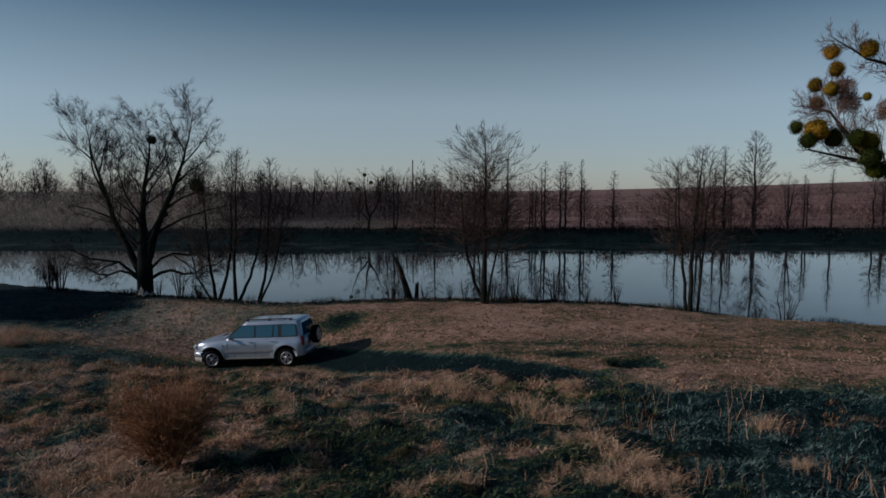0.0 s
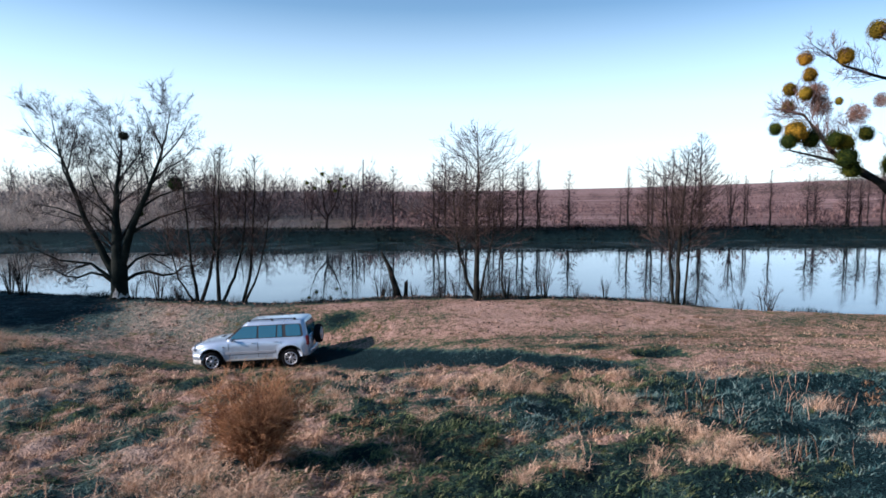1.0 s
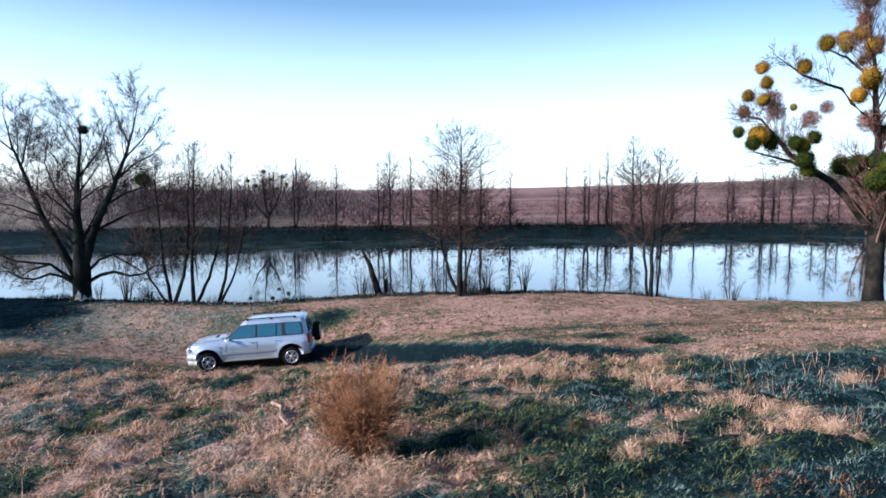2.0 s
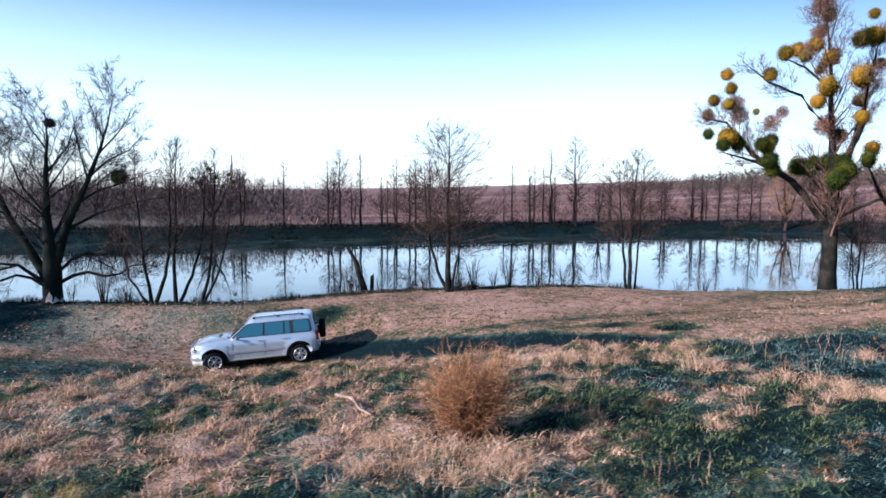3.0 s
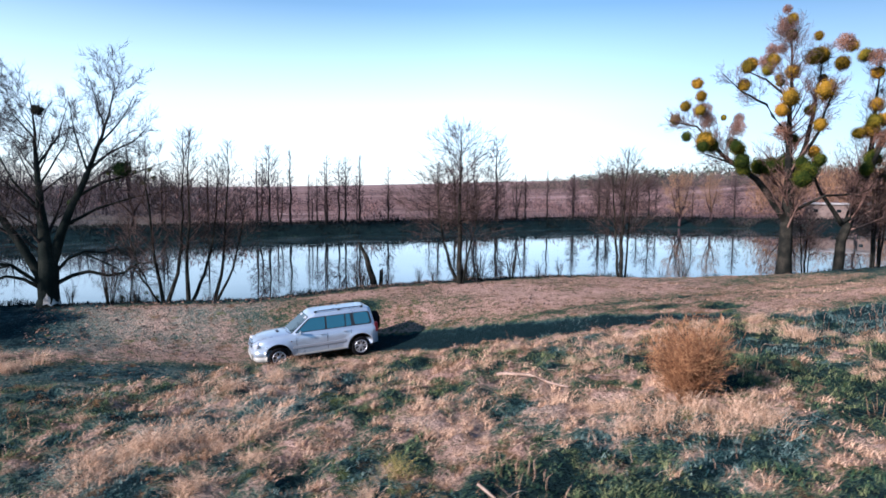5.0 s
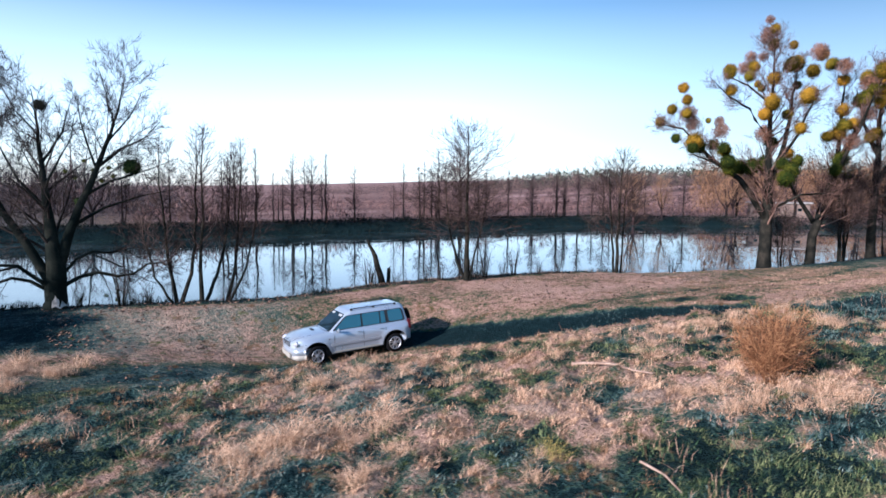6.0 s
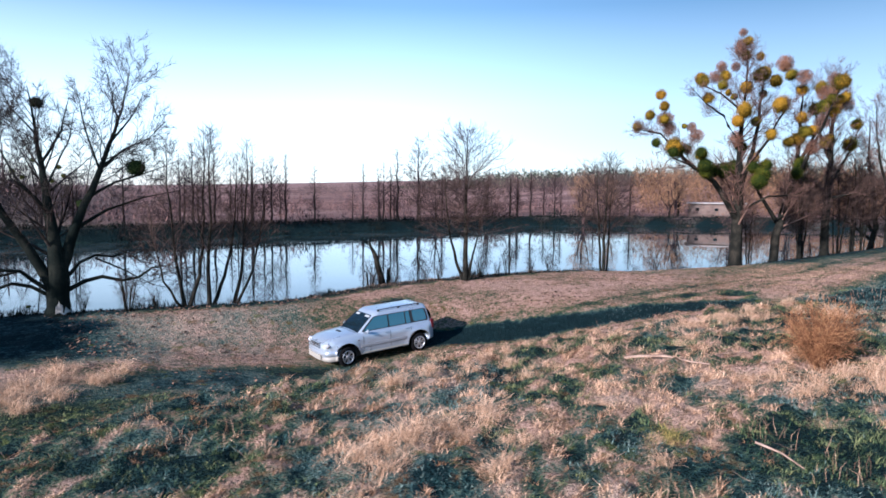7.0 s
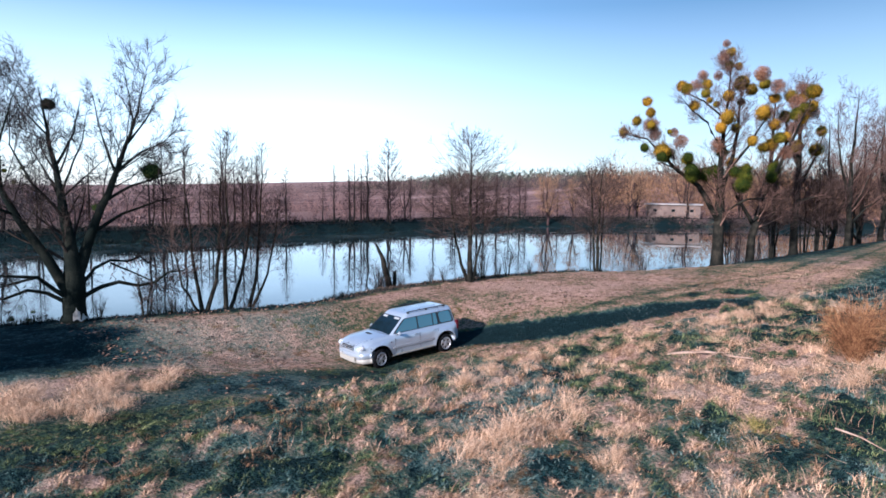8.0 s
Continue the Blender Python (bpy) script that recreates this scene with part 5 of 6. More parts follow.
def ground_z(x, y):
    """Height of the ground sheet under arrays of x and y."""
    i = np.clip(np.searchsorted(GRID_X, x) - 1, 0, len(XS) - 2)
    j = np.clip(np.searchsorted(GRID_Y, y) - 1, 0, len(YS) - 2)
    u, v = (x - GRID_X[i]) / (GRID_X[i + 1] - GRID_X[i]), (y - GRID_Y[j]) / (GRID_Y[j + 1] - GRID_Y[j])
    return (GRID_Z[j, i] * (1 - u) + GRID_Z[j, i + 1] * u) * (1 - v) + (GRID_Z[j + 1, i] * (1 - u) + GRID_Z[j + 1, i + 1] * u) * v


rng = random.Random(5)
dry, green, teal = [], [], []
for count, y0, y1, tall in ((62000, 5.5, 11.5, 1.0), (62000, 11.5, 18.5, 1.0), (46000, 18.5, 31.5, 0.5)):
    for i in range(count):
        y = rng.uniform(y0, y1)
        x = rng.uniform(-24 + 0.1 * y, 9 + 0.45 * y)
        if y > near_shore(x) - 0.1 or math.hypot(x - CAR_AT[0], (y - CAR_AT[1]) * 1.6) < 2.7:
            continue
        c = cover(x, y) + rng.gauss(0, 0.07)
        if (c < 0.03 and rng.random() < 0.75) or (0.30 < c < 0.46 and rng.random() < 0.6):
            continue
        clump = 0.5 + 1.4 * max(0, noise.noise(Vector((x * 1.2, y * 1.2, 20))) + 0.1)
        if y > edge(x) + 0.3:
            clump *= 0.7
        if c > 0.40:
            h = rng.uniform(0.03, 0.11) * clump * tall
            far = 2.6 if rng.random() < 0.65 else 0.7
            dry.append(((x, y, full_land(x, y) - 0.005), h, rng.uniform(0.004, 0.010), (rng.gauss(0.3, 0.8) * far, rng.gauss(0.15, 0.8) * far, 0)))
        else:
            h = rng.uniform(0.04, 0.13) * clump * tall
            (teal if coolness(x, y) + rng.gauss(0, 0.15) > 0.5 else green).append(((x, y, full_land(x, y) - 0.01), h, rng.uniform(0.004, 0.010), (rng.gauss(0.3, 0.8), rng.gauss(0.15, 0.8), 0)))


def tussocks(count, box, seed):
    """Matted clumps of longer grass; each kind gives base, height, width and lean of its blades."""
    rng, rs = random.Random(seed), np.random.RandomState(seed)
    kinds = {"straw": [], "olive": [], "teal": [], "russet": []}
    x0, x1, y0, y1 = box
    for i in range(count):
        x, y = rng.uniform(x0, x1), rng.uniform(y0, y1)
        v = y - edge(x)
        if dark_strip(x, y) > 0.3 or v > 0.2 and (x > -9.0 or v > 7.0) or math.hypot(x - CAR_AT[0], (y - CAR_AT[1]) * 1.6) < 3.0:
            continue
        c = cover(x, y) + rng.gauss(0, 0.10)
        big = 0.55 + 0.75 * max(0.0, 0.4 + noise.noise(Vector((x * 0.55, y * 0.7, 61)))) * rng.uniform(0.6, 1.4)
        if c > 0.54:
            kind, h, n = "straw", 0.19 * big, 44
        elif noise.noise(Vector((x * 0.5, y * 0.6, 63))) > (0.12 if x < -11 else 0.22):
            kind, h, n = "russet", 0.12 * big, 30
        elif coolness(x, y) + rng.gauss(0, 0.12) > 0.5:
            kind, h, n = "teal", 0.12 * big, 34
        else:
            kind, h, n = "olive", 0.13 * big, 34
        if v > 0.2 and x > -15:
            h *= 0.5
        n = int(n * rng.uniform(0.6, 1.3))
        r = 0.19 * big * rng.uniform(0.7, 1.5)
        a, q = rs.uniform(0, 2 * np.pi, n), np.abs(rs.normal(0, 0.55, n))
        px, py = x + r * q * np.cos(a) * 1.35, y + r * q * np.sin(a)
        pz = ground_z(px, py) - 0.015
        hh = h * rs.uniform(0.45, 1.25, n) * np.exp(-(q / 1.25) ** 2)
        w = rs.uniform(0.0028, 0.0062, n)
        lx, ly = 0.55 * np.cos(a) * q + rs.normal(0.35, 0.55, n), 0.55 * np.sin(a) * q + rs.normal(-0.05, 0.55, n)
        kinds[kind] += [((px[k], py[k], pz[k]), hh[k], w[k], (lx[k], ly[k], 0.0)) for k in range(n)]
    return kinds


near = tussocks(4300, (-23, 9, 6.0, 21.5), 15)
M_TUSSOCK = mixed("bleached_tussock", [(0.12, 0.068, 0.036), (0.36, 0.215, 0.125), (0.72, 0.50, 0.325)], 0.7, 7, 0.85, 0, per_island=0.6)
M_OLIVE = mixed("olive_tussock", [(0.021, 0.037, 0.018), (0.082, 0.112, 0.047), (0.22, 0.23, 0.10)], 0.7, 7, 0.85, 0, per_island=0.6)
M_RUSSET = mixed("russet_tussock", [(0.06, 0.036, 0.018), (0.16, 0.095, 0.050), (0.30, 0.19, 0.105)], 0.7, 7, 0.85, 0, per_island=0.6)
blades("straw_tussocks", near["straw"], M_TUSSOCK, "matted bleached grass tussocks on the rough meadow", "grass")
blades("olive_tussocks", near["olive"], M_OLIVE, "low olive-green grass tussocks between the straw", "grass")
blades("teal_tussocks", near["teal"], M_TEAL, "bluish-green grass tussocks in the hollows", "grass")
blades("russet_tussocks", near["russet"], M_RUSSET, "low russet withered herbs among the grass", "grass")
blades("dry_grass", dry, M_DRY, "short matted dry grass over the meadow", "grass")
blades("bluish_grass", teal, M_TEAL, "bluish-green grass in patches on the meadow, some in painted shade colour", "grass")
blades("green_grass", green, M_GREEN, "damp green grass in patches on the meadow", "grass")
reeds = []
for i in range(21000):
    x = rng.uniform(-95, 112)
    e = 0.1 + 4.2 * rng.random() ** 1.5
    if x < -27 and rng.random() < 0.8:
        continue
    y = far_shore(x) + e
    reeds.append(((x, y, land(x, y) - 0.05), rng.uniform(0.12, 0.5) * (0.5 + 1.2 * max(0.0, 0.4 + noise.noise(Vector((x * 0.3, 0, 18))))), rng.uniform(0.03, 0.07), (rng.gauss(0, 0.6), rng.gauss(0, 0.6), 0)))
blades("bank_reeds", reeds, M_REED, "reeds and scrub along the far bank, darkened as if unlit", "reeds")
edge_scrub = []
for i in range(9000):
    x = rng.uniform(-24, 30)
    y = near_shore(x) - rng.uniform(-0.1, 0.7)
    k = 0.5 + max(0, 2.0 * noise.noise(Vector((x * 0.45, 0, 4))))
    edge_scrub.append(((x, y, full_land(x, y) - 0.03), rng.uniform(0.08, 0.32) * k, rng.uniform(0.006, 0.012), (rng.gauss(0, 0.35), rng.gauss(0, 0.35), 0)))
fringe = []
for i in range(3500):
    x = rng.gauss(2.0, 5.0)
    y = near_shore(x) - abs(rng.gauss(0, 0.45))
    fringe.append(((x, y, full_land(x, y) - 0.03), rng.uniform(0.05, 0.30) * (0.35 + 1.3 * max(0, noise.noise(Vector((x * 0.8, 3, 4))) + 0.15)), rng.uniform(0.005, 0.010), (rng.gauss(0, 0.35), rng.gauss(0, 0.35), 0)))
blades("shore_straw", fringe, mixed("shore_straw", [(0.05, 0.038, 0.030), (0.13, 0.09, 0.066), (0.28, 0.20, 0.145)], 0.5, 6, 0.85, 0, per_island=0.5), "dry pinkish grass fringe above the water's edge", "grass")
blades("shore_grass", edge_scrub, M_REED, "dark grass fringe along the near water's edge", "grass")


def tuft_mesh(seed, n=240):
    rng = random.Random(seed)
    V, F = [], []
    for i in range(n):
        a, r = rng.uniform(0, 2 * math.pi), min(0.62, abs(rng.gauss(0, 0.30)))
        p = Vector((r * math.cos(a), r * math.sin(a), -0.05))
        h = (0.16 + 0.62 * rng.random()) * math.exp(-(r / 0.66) ** 2)
        out = Vector((math.cos(a), math.sin(a), 0)) * (rng.uniform(0.0, 0.6) * (0.3 + r)) + Vector((rng.gauss(0.12, 0.42), rng.gauss(0.04, 0.42), 0))
        w = rng.uniform(0.0015, 0.0030)
        s = Vector((math.cos(a * 3), math.sin(a * 3), 0)) * w
        q = p + Vector((0, 0, h * 0.62)) + out * h * 0.30
        t = p + Vector((0, 0, h * 0.88)) + out * h * 0.85
        droop = t + (out + Vector((rng.gauss(0, 0.4), rng.gauss(0, 0.4), 0))) * 0.35 * h + Vector((0, 0, -0.10 * h))
        k = len(V)
        wide = s * rng.uniform(1.0, 2.6)
        V += [p - s, p + s, q + s, q - s, t + wide, t - wide, droop]
        F += [(k, k + 1, k + 2, k + 3), (k + 3, k + 2, k + 4, k + 5), (k + 5, k + 4, k + 6)]
    me = bpy.data.meshes.new("grass_tuft")
    me.from_pydata([tuple(v) for v in V], [], F)
    me.materials.append(M_STRAW)
    return me


M_STRAW = mixed("pale_straw", [(0.31, 0.19, 0.11), (0.55, 0.365, 0.23), (0.73, 0.53, 0.36)], 2.0, 12, 0.85, 0, per_island=0.6)
TUFTS = [tuft_mesh(s) for s in (1, 2, 3, 4)]
near_spots = [(-5.3, 9.6, 0.8), (-5, 9.2, 0.7), (-4.3, 8.8, 0.7), (2.4, 8.5, 0.55), (2.5, 7.9, 0.5), (2.45, 9.8, 0.5), (2.9, 8.9, 0.45), (2.6, 9.2, 0.5), (2.3, 10.2, 0.4), (2.8, 8.2, 0.45), (3.2, 8.4, 0.4), (0.4, 13.5, 0.75), (0.9, 13.2, 0.6), (-0.2, 13.9, 0.6), (1.7, 11.6, 0.75), (2.1, 11.2, 0.6), (-4.3, 8.3, 0.8), (-5.2, 8.5, 0.6), (3.6, 14.2, 0.5), (4.6, 13.6, 0.5), (-5.6, 10.3, 0.6), (-6.2, 9.6, 0.6), (1.4, 12.4, 0.5), (-1.4, 14.4, 0.5)]
west_spots = [(-9.4, 16.2, 0.6), (-11.2, 16.8, 0.6), (-10.3, 16.6, 0.5), (-8.9, 14.7, 0.5), (-12.9, 13.8, 1), (-13.3, 13.5, 0.8), (-12.4, 13.5, 0.8), (-13.8, 13.6, 0.7), (-14.4, 13.7, 0.8), (-11.4, 13.6, 0.9), (-14.4, 13, 0.7), (-11.6, 16.4, 0.6), (-18.6, 24.4, 0.7), (-18.2, 21.4, 0.7), (-17.4, 22.2, 0.7), (-16.3, 23.4, 0.6), (-19.4, 22.5, 0.7), (-17, 23.8, 0.5), (-18.9, 23.2, 0.6), (-20.2, 23.9, 0.6), (-10.9, 10, 0.5), (-13, 11.6, 0.6), (-12, 12, 0.6), (-15.4, 12.6, 0.6)]
spots = near_spots + west_spots
rng = random.Random(11)
spots += [(-17.6 + rng.gauss(0, 1.4), 23.3 + rng.gauss(0, 0.8), rng.uniform(0.6, 1.1)) for k in range(20)]
spots += [(x + rng.uniform(-.5, .5), y + rng.uniform(-.5, .5), sc * rng.uniform(0.5, 0.8)) for x, y, sc in spots if y < edge(x) - 1 or x < -15]
for x in np.arange(-13, 4, 1.1):
    spots.append((x + rng.uniform(-.4, .4), edge(x) - rng.uniform(0.3, 1.1), rng.uniform(0.25, 0.45)))
for i in range(34):
    x = rng.uniform(-15, 6)
    spots.append((x, rng.uniform(8, edge(x) - 0.8), rng.uniform(0.25, 0.5)))
for k, (x, y, sc) in enumerate(q for q in spots if dark_strip(q[0], q[1]) < 0.05 and not (-15.3 < q[0] < -8 and q[1] > edge(q[0]) + 1.2)):
    ob = new("grass_tuft", TUFTS[k % 4])
    ob.location, ob.rotation_euler, ob.scale = (x, y, full_land(x, y)), (0, 0, 1.3 * math.sin(5.0 * k)), (sc * 0.9 + 0.15, sc * 0.9 + 0.15, sc * 0.85)
    tagged(ob, "pale dry grass tuft standing on the meadow", "grass tuft", "dry grass tufts")

# one rank yellow-green tuft
rank = TUFTS[1].copy()
rank.materials[0] = mixed("rank_grass", [(0.09, 0.085, 0.02), (0.24, 0.20, 0.05), (0.46, 0.35, 0.11)], 2.0, 12, 0.85, 0, per_island=0.6)
ob = new("grass_tuft", rank)
ob.location, ob.scale = (-10.35, 10.25, full_land(-10.35, 10.25)), (0.62, 0.62, 0.6)
tagged(ob, "yellow-green grass tuft standing on the meadow", "grass tuft")

# fallen leaves on the short turf and dry stalks among the tufts
rng = random.Random(71)
V, F = [], []
for i in range(11000):
    x = rng.uniform(-16, 9)
    y = rng.uniform(edge(x) + 0.3, near_shore(x) - 0.3)
    if x < -8.5 and y < 24.5 and rng.random() < 0.8:
        continue
    if noise.noise(Vector((x * 0.5, y * 0.7, 41))) + rng.gauss(0, 0.25) < 0.02 * (x + 4) or dark_strip(x, y) > 0.05 or math.hypot(x - CAR_AT[0], (y - CAR_AT[1]) * 1.6) < 2.5:
        continue
    p = Vector((x, y, full_land(x, y) + rng.uniform(0.01, 0.04)))
    a, ln, tilt = rng.uniform(0, 6.283), rng.uniform(0.03, 0.085), rng.uniform(-0.6, 0.6)
    u = Vector((math.cos(a), math.sin(a), tilt)) * ln
    w = Vector((-math.sin(a), math.cos(a), rng.uniform(-0.5, 0.5))) * ln * 0.5
    k = len(V)
    V += [p - u, p - w, p + u, p + w]
    F.append((k, k + 1, k + 2, k + 3))
leaves = mesh_part("fallen_leaves", V, F, mixed("dead_leaf", [(0.04, 0.022, 0.013), (0.13, 0.070, 0.040), (0.27, 0.165, 0.105)], 1.0, 5, 0.8, 0, per_island=0.8), smooth=False)
tagged(leaves, "brown fallen leaves scattered on the short turf", "leaves", kind="stuff")
V, F = [], []
for i in range(60):
    cx = rng.uniform(-17, 6)
    cy = rng.uniform(7, edge(cx) + 0.3)
    for j in range(rng.randint(4, 14)):
        p = Vector((cx + rng.gauss(0, 0.2), cy + rng.gauss(0, 0.2), 0))
        p.z = full_land(p.x, p.y) - 0.02
        h = rng.uniform(0.15, 0.5)
        way = Vector((rng.gauss(0, 0.22), rng.gauss(0, 0.22), 1))
        tube(V, F, [p, p + way * h * 0.6, p + (way + Vector((rng.gauss(0, 0.15), rng.gauss(0, 0.15), 0))) * h], [0.004, 0.004, 0.002], 3)
stalks = mesh_part("dry_stalks", V, F, M_DRY)
tagged(stalks, "thin brown dead weed stalks standing in the meadow", "weeds", kind="stuff")

# pale stems lying flat in the rough grass
rng = random.Random(73)
V, F = [], []
for i in range(260):
    x = rng.gauss(-6.5, 4.0)
    y = rng.uniform(8.0, 14.8)
    if y > edge(x) - 0.5 or cover(x, y) < 0.12:
        continue
    a, ln, r = rng.gauss(0.2, 0.8), rng.uniform(0.2, 0.6), rng.uniform(0.0025, 0.006)
    xs = np.array([x + ln * q * math.cos(a) for q in (-0.5, -0.15, 0.2, 0.5)])
    ys = np.array([y + ln * q * math.sin(a) + rng.gauss(0, 0.03) for q in (-0.5, -0.15, 0.2, 0.5)])
    zs = ground_z(xs, ys)
    top = 0.55 * float(zs.max()) + 0.45 * float(zs.mean()) + rng.uniform(0.03, 0.09)
    P = [Vector((px, py, 0.5 * float(pz) + 0.5 * top + 0.02)) for px, py, pz in zip(xs, ys, zs)]
    tube(V, F, P, [r, r, r * 0.8, r * 0.4], 3)
flat = mesh_part("lying_stems", V, F, mixed("bleached_stem", [(0.16, 0.11, 0.07), (0.32, 0.23, 0.16), (0.50, 0.38, 0.28)], 1.0, 5, 0.85, 0, per_island=0.8))
tagged(flat, "bleached dead stems lying flat in the rough grass", "stems", kind="stuff")

# rust-coloured bush in the foreground
rng = random.Random(40)
stems = []
for k in range(110):
    a, th = rng.uniform(0, 2 * math.pi), 1.15 * math.sqrt(rng.random())
    r0, q = 0.12 * rng.random(), rng.uniform(0.6, 1.0)
    h, out = 1.80 * q * math.cos(th) ** 0.5, 1.04 * q * math.sin(th)
    c, d = math.cos(a), math.sin(a)
    stems.append([(r0 * c, r0 * d, 0, 0.008), (c * (r0 + out * 0.45), d * (r0 + out * 0.45), h * 0.55, 0.005), (c * (r0 + out), d * (r0 + out), h, 0.0025)])
bush = bare_tree("bush", stems, dict(SHRUB, count=[10, 6, 3], tip=0.0028, angle=44, fuzz=4, hair=0.10), 41, M_RUST, M_RUST, "rust-brown leafless bush in the dry grass", "bush")
placed(bush, -4.4, 9.85, 0.05)

# fallen pale branch and sticks
def stick(name, pts, r, label):
    V, F = [], []
    P = []
    for (x0, y0, z0), (x1, y1, z1) in zip(pts, pts[1:]):
        for k in range(4):
            g = k / 4
            x, y = x0 + (x1 - x0) * g, y0 + (y1 - y0) * g
            P.append(Vector((x, y, full_land(x, y) + 0.45 * (z0 + (z1 - z0) * g))))
    P.append(Vector((pts[-1][0], pts[-1][1], full_land(pts[-1][0], pts[-1][1]) + 0.45 * pts[-1][2])))
    for again in range(12):
        for k in range(1, len(P) - 1):
            P[k].z = (P[k - 1].z + P[k].z + P[k + 1].z) / 3
    lift = 0.45 * max(full_land(p.x, p.y) + 0.6 * r - p.z for p in P) + 0.02
    for p in P:
        p.z += max(0.0, lift)
    tube(V, F, P, [r * (1 - 0.6 * k / (len(P) - 1)) for k in range(len(P))], 7)
    return tagged(mesh_part(name, V, F, M_PALEWOOD), label, "branch")


M_PALEWOOD = mixed("pale_wood", [(0.16, 0.11, 0.08), (0.28, 0.20, 0.15), (0.40, 0.30, 0.23)], 3, 20, 0.85, 0.4, 0.01)
stick("fallen_branch", [(-5.9, 13.95, 0.05), (-5.95, 13.4, 0.08), (-5.75, 12.9, 0.06), (-5.75, 12.3, 0.08), (-5.6, 11.85, 0.05)], 0.048, "bleached fallen branch lying in the grass")
stick("stick", [(-9.65, 9.1, 0.05), (-9.6, 8.7, 0.07), (-9.75, 8.3, 0.04)], 0.022, "short pale stick lying in the grass")
stick("stick", [(-4.4, 12.2, 0.03), (-4.0, 11.9, 0.05), (-3.7, 11.5, 0.03)], 0.015, "thin pale twig arched over the grass")

# shrubs along the shore
rng = random.Random(50)
stems = []
for k in range(9):
    a, sp = rng.uniform(0, 2 * math.pi), rng.uniform(0.2, 0.8)
    h = rng.uniform(1.0, 2.0)
    stems.append([(0.1 * math.cos(a), 0.1 * math.sin(a), 0, 0.03), (sp * 0.5 * math.cos(a), sp * 0.5 * math.sin(a), h * 0.5, 0.02), (sp * math.cos(a), sp * math.sin(a), h, 0.006)])
shrub = bare_tree("shore_shrub", stems, dict(SHRUB, count=[6, 5, 3], tip=0.005, fuzz=1), 51, M_BARK, M_TWIG, "small leafless shrub at the water's edge", "shrub")
first = True
for k, (x, y, sc) in enumerate([(-2.5, 30.5, .85), (-2.0, 30.7, .7), (1.0, 29.3, .5), (2.3, 28.7, .6), (4.2, 28.3, .5), (6.3, 27.8, .45), (0.3, 29.6, .45), (-0.9, 30.5, .5), (3.3, 28.6, .8), (5.0, 28.3, .8), (13.4, 24.6, .85), (12.6, 25.2, .6), (-13.2, 31.6, .9), (-21.0, 34.6, 1.2), (-21.8, 35.0, 1.0), (-14.6, 32.4, .5), (2.6, 28.9, .5), (7.6, 27.6, .5), (-12.2, 31.4, .5), (-9.2, 30.5, .3), (-9.5, 30.6, .25)]):
    m = pose(x, y, base(x, y, 0.05), 0, 0, 70 * k)
    ob = shrub if first else copy_thing(shrub, m)
    if first:
        ob.matrix_basis = m
    first = False
    ob.scale = (sc, sc, sc)
    tagged(ob, group="shrubs on the shore")


# ---- beyond the far bank ----
M_BRUSH = mixed("far_brush", [(0.034, 0.034, 0.042), (0.078, 0.066, 0.070), (0.155, 0.122, 0.112)], 0.05, 0.6, 0.95, 0, per_island=0.6)
M_WARM = mixed("warm_brush", [(0.07, 0.042, 0.026), (0.16, 0.09, 0.05), (0.26, 0.15, 0.08)], 0.05, 0.6, 0.95, 0, per_island=0.6)
M_PINE = mixed("pine_needles", [(0.020, 0.032, 0.026), (0.05, 0.062, 0.042), (0.10, 0.10, 0.065)], 0.05, 0.5, 0.95, 0, per_island=0.6)


def brushwood(name, places, mat, label, category, seed, stout=0.008, reach=1.0):
    """Many upright sprays of thin twigs in one mesh; places: x, y, height, spread, twigs."""
    rng = random.Random(seed)
    V, F = [], []
    for x, y, h, sp, n in places:
        z = land(x, y)
        for i in range(n):
            a, r = rng.uniform(0, 2 * math.pi), math.sqrt(rng.random())
            top = h * math.sqrt(1.02 - r * r)
            px, py, lo = x + sp * r * math.cos(a), y + sp * r * math.sin(a), top * rng.random() ** 0.8
            ln = h * rng.uniform(0.10, 0.30) * reach
            way = Vector((0.8 * r * math.cos(a) + rng.gauss(0, 0.6), 0.8 * r * math.sin(a) + rng.gauss(0, 0.6), 0.9 + rng.gauss(0, 0.3))).normalized() * ln
            w, b_ = stout * h * rng.uniform(0.5, 1.4), rng.uniform(0, math.pi)
            c, d = w * math.cos(b_), w * math.sin(b_)
            k = len(V)
            V += [(px - c, py - d, z + lo - 0.1), (px + c, py + d, z + lo - 0.1), (px + way.x, py + way.y, z + lo + way.z)]
            F.append((k, k + 1, k + 2))
    me = bpy.data.meshes.new(name)
    me.from_pydata(V, [], F)
    me.materials.append(mat)
    return tagged(new(name, me), label, category, kind="stuff")


rng = random.Random(90)
low, field, warm, pines = [], [], [], []
for i in range(400):
    x = rng.uniform(-40, 6)
    e = 5.0 + 60 * rng.random()
    low.append((x, far_shore(x) + e, (0.9 + 3.6 * rng.random() ** 1.6) * (0.45 + 0.85 * ease(e / 45)), rng.uniform(1.4, 3.2), 80))
for i in range(260):
    x = -170 + 190 * rng.random() ** 0.8
    tall = 6.0 + 5.0 * max(0.0, 0.35 + 1.6 * noise.noise(Vector((x * 0.06, 0, 9)))) + (2.0 if x < -45 else 0.0)
    low.append((x, rng.uniform(125, 215), tall * rng.uniform(0.6, 1.1), rng.uniform(2.0, 4.5), 170))
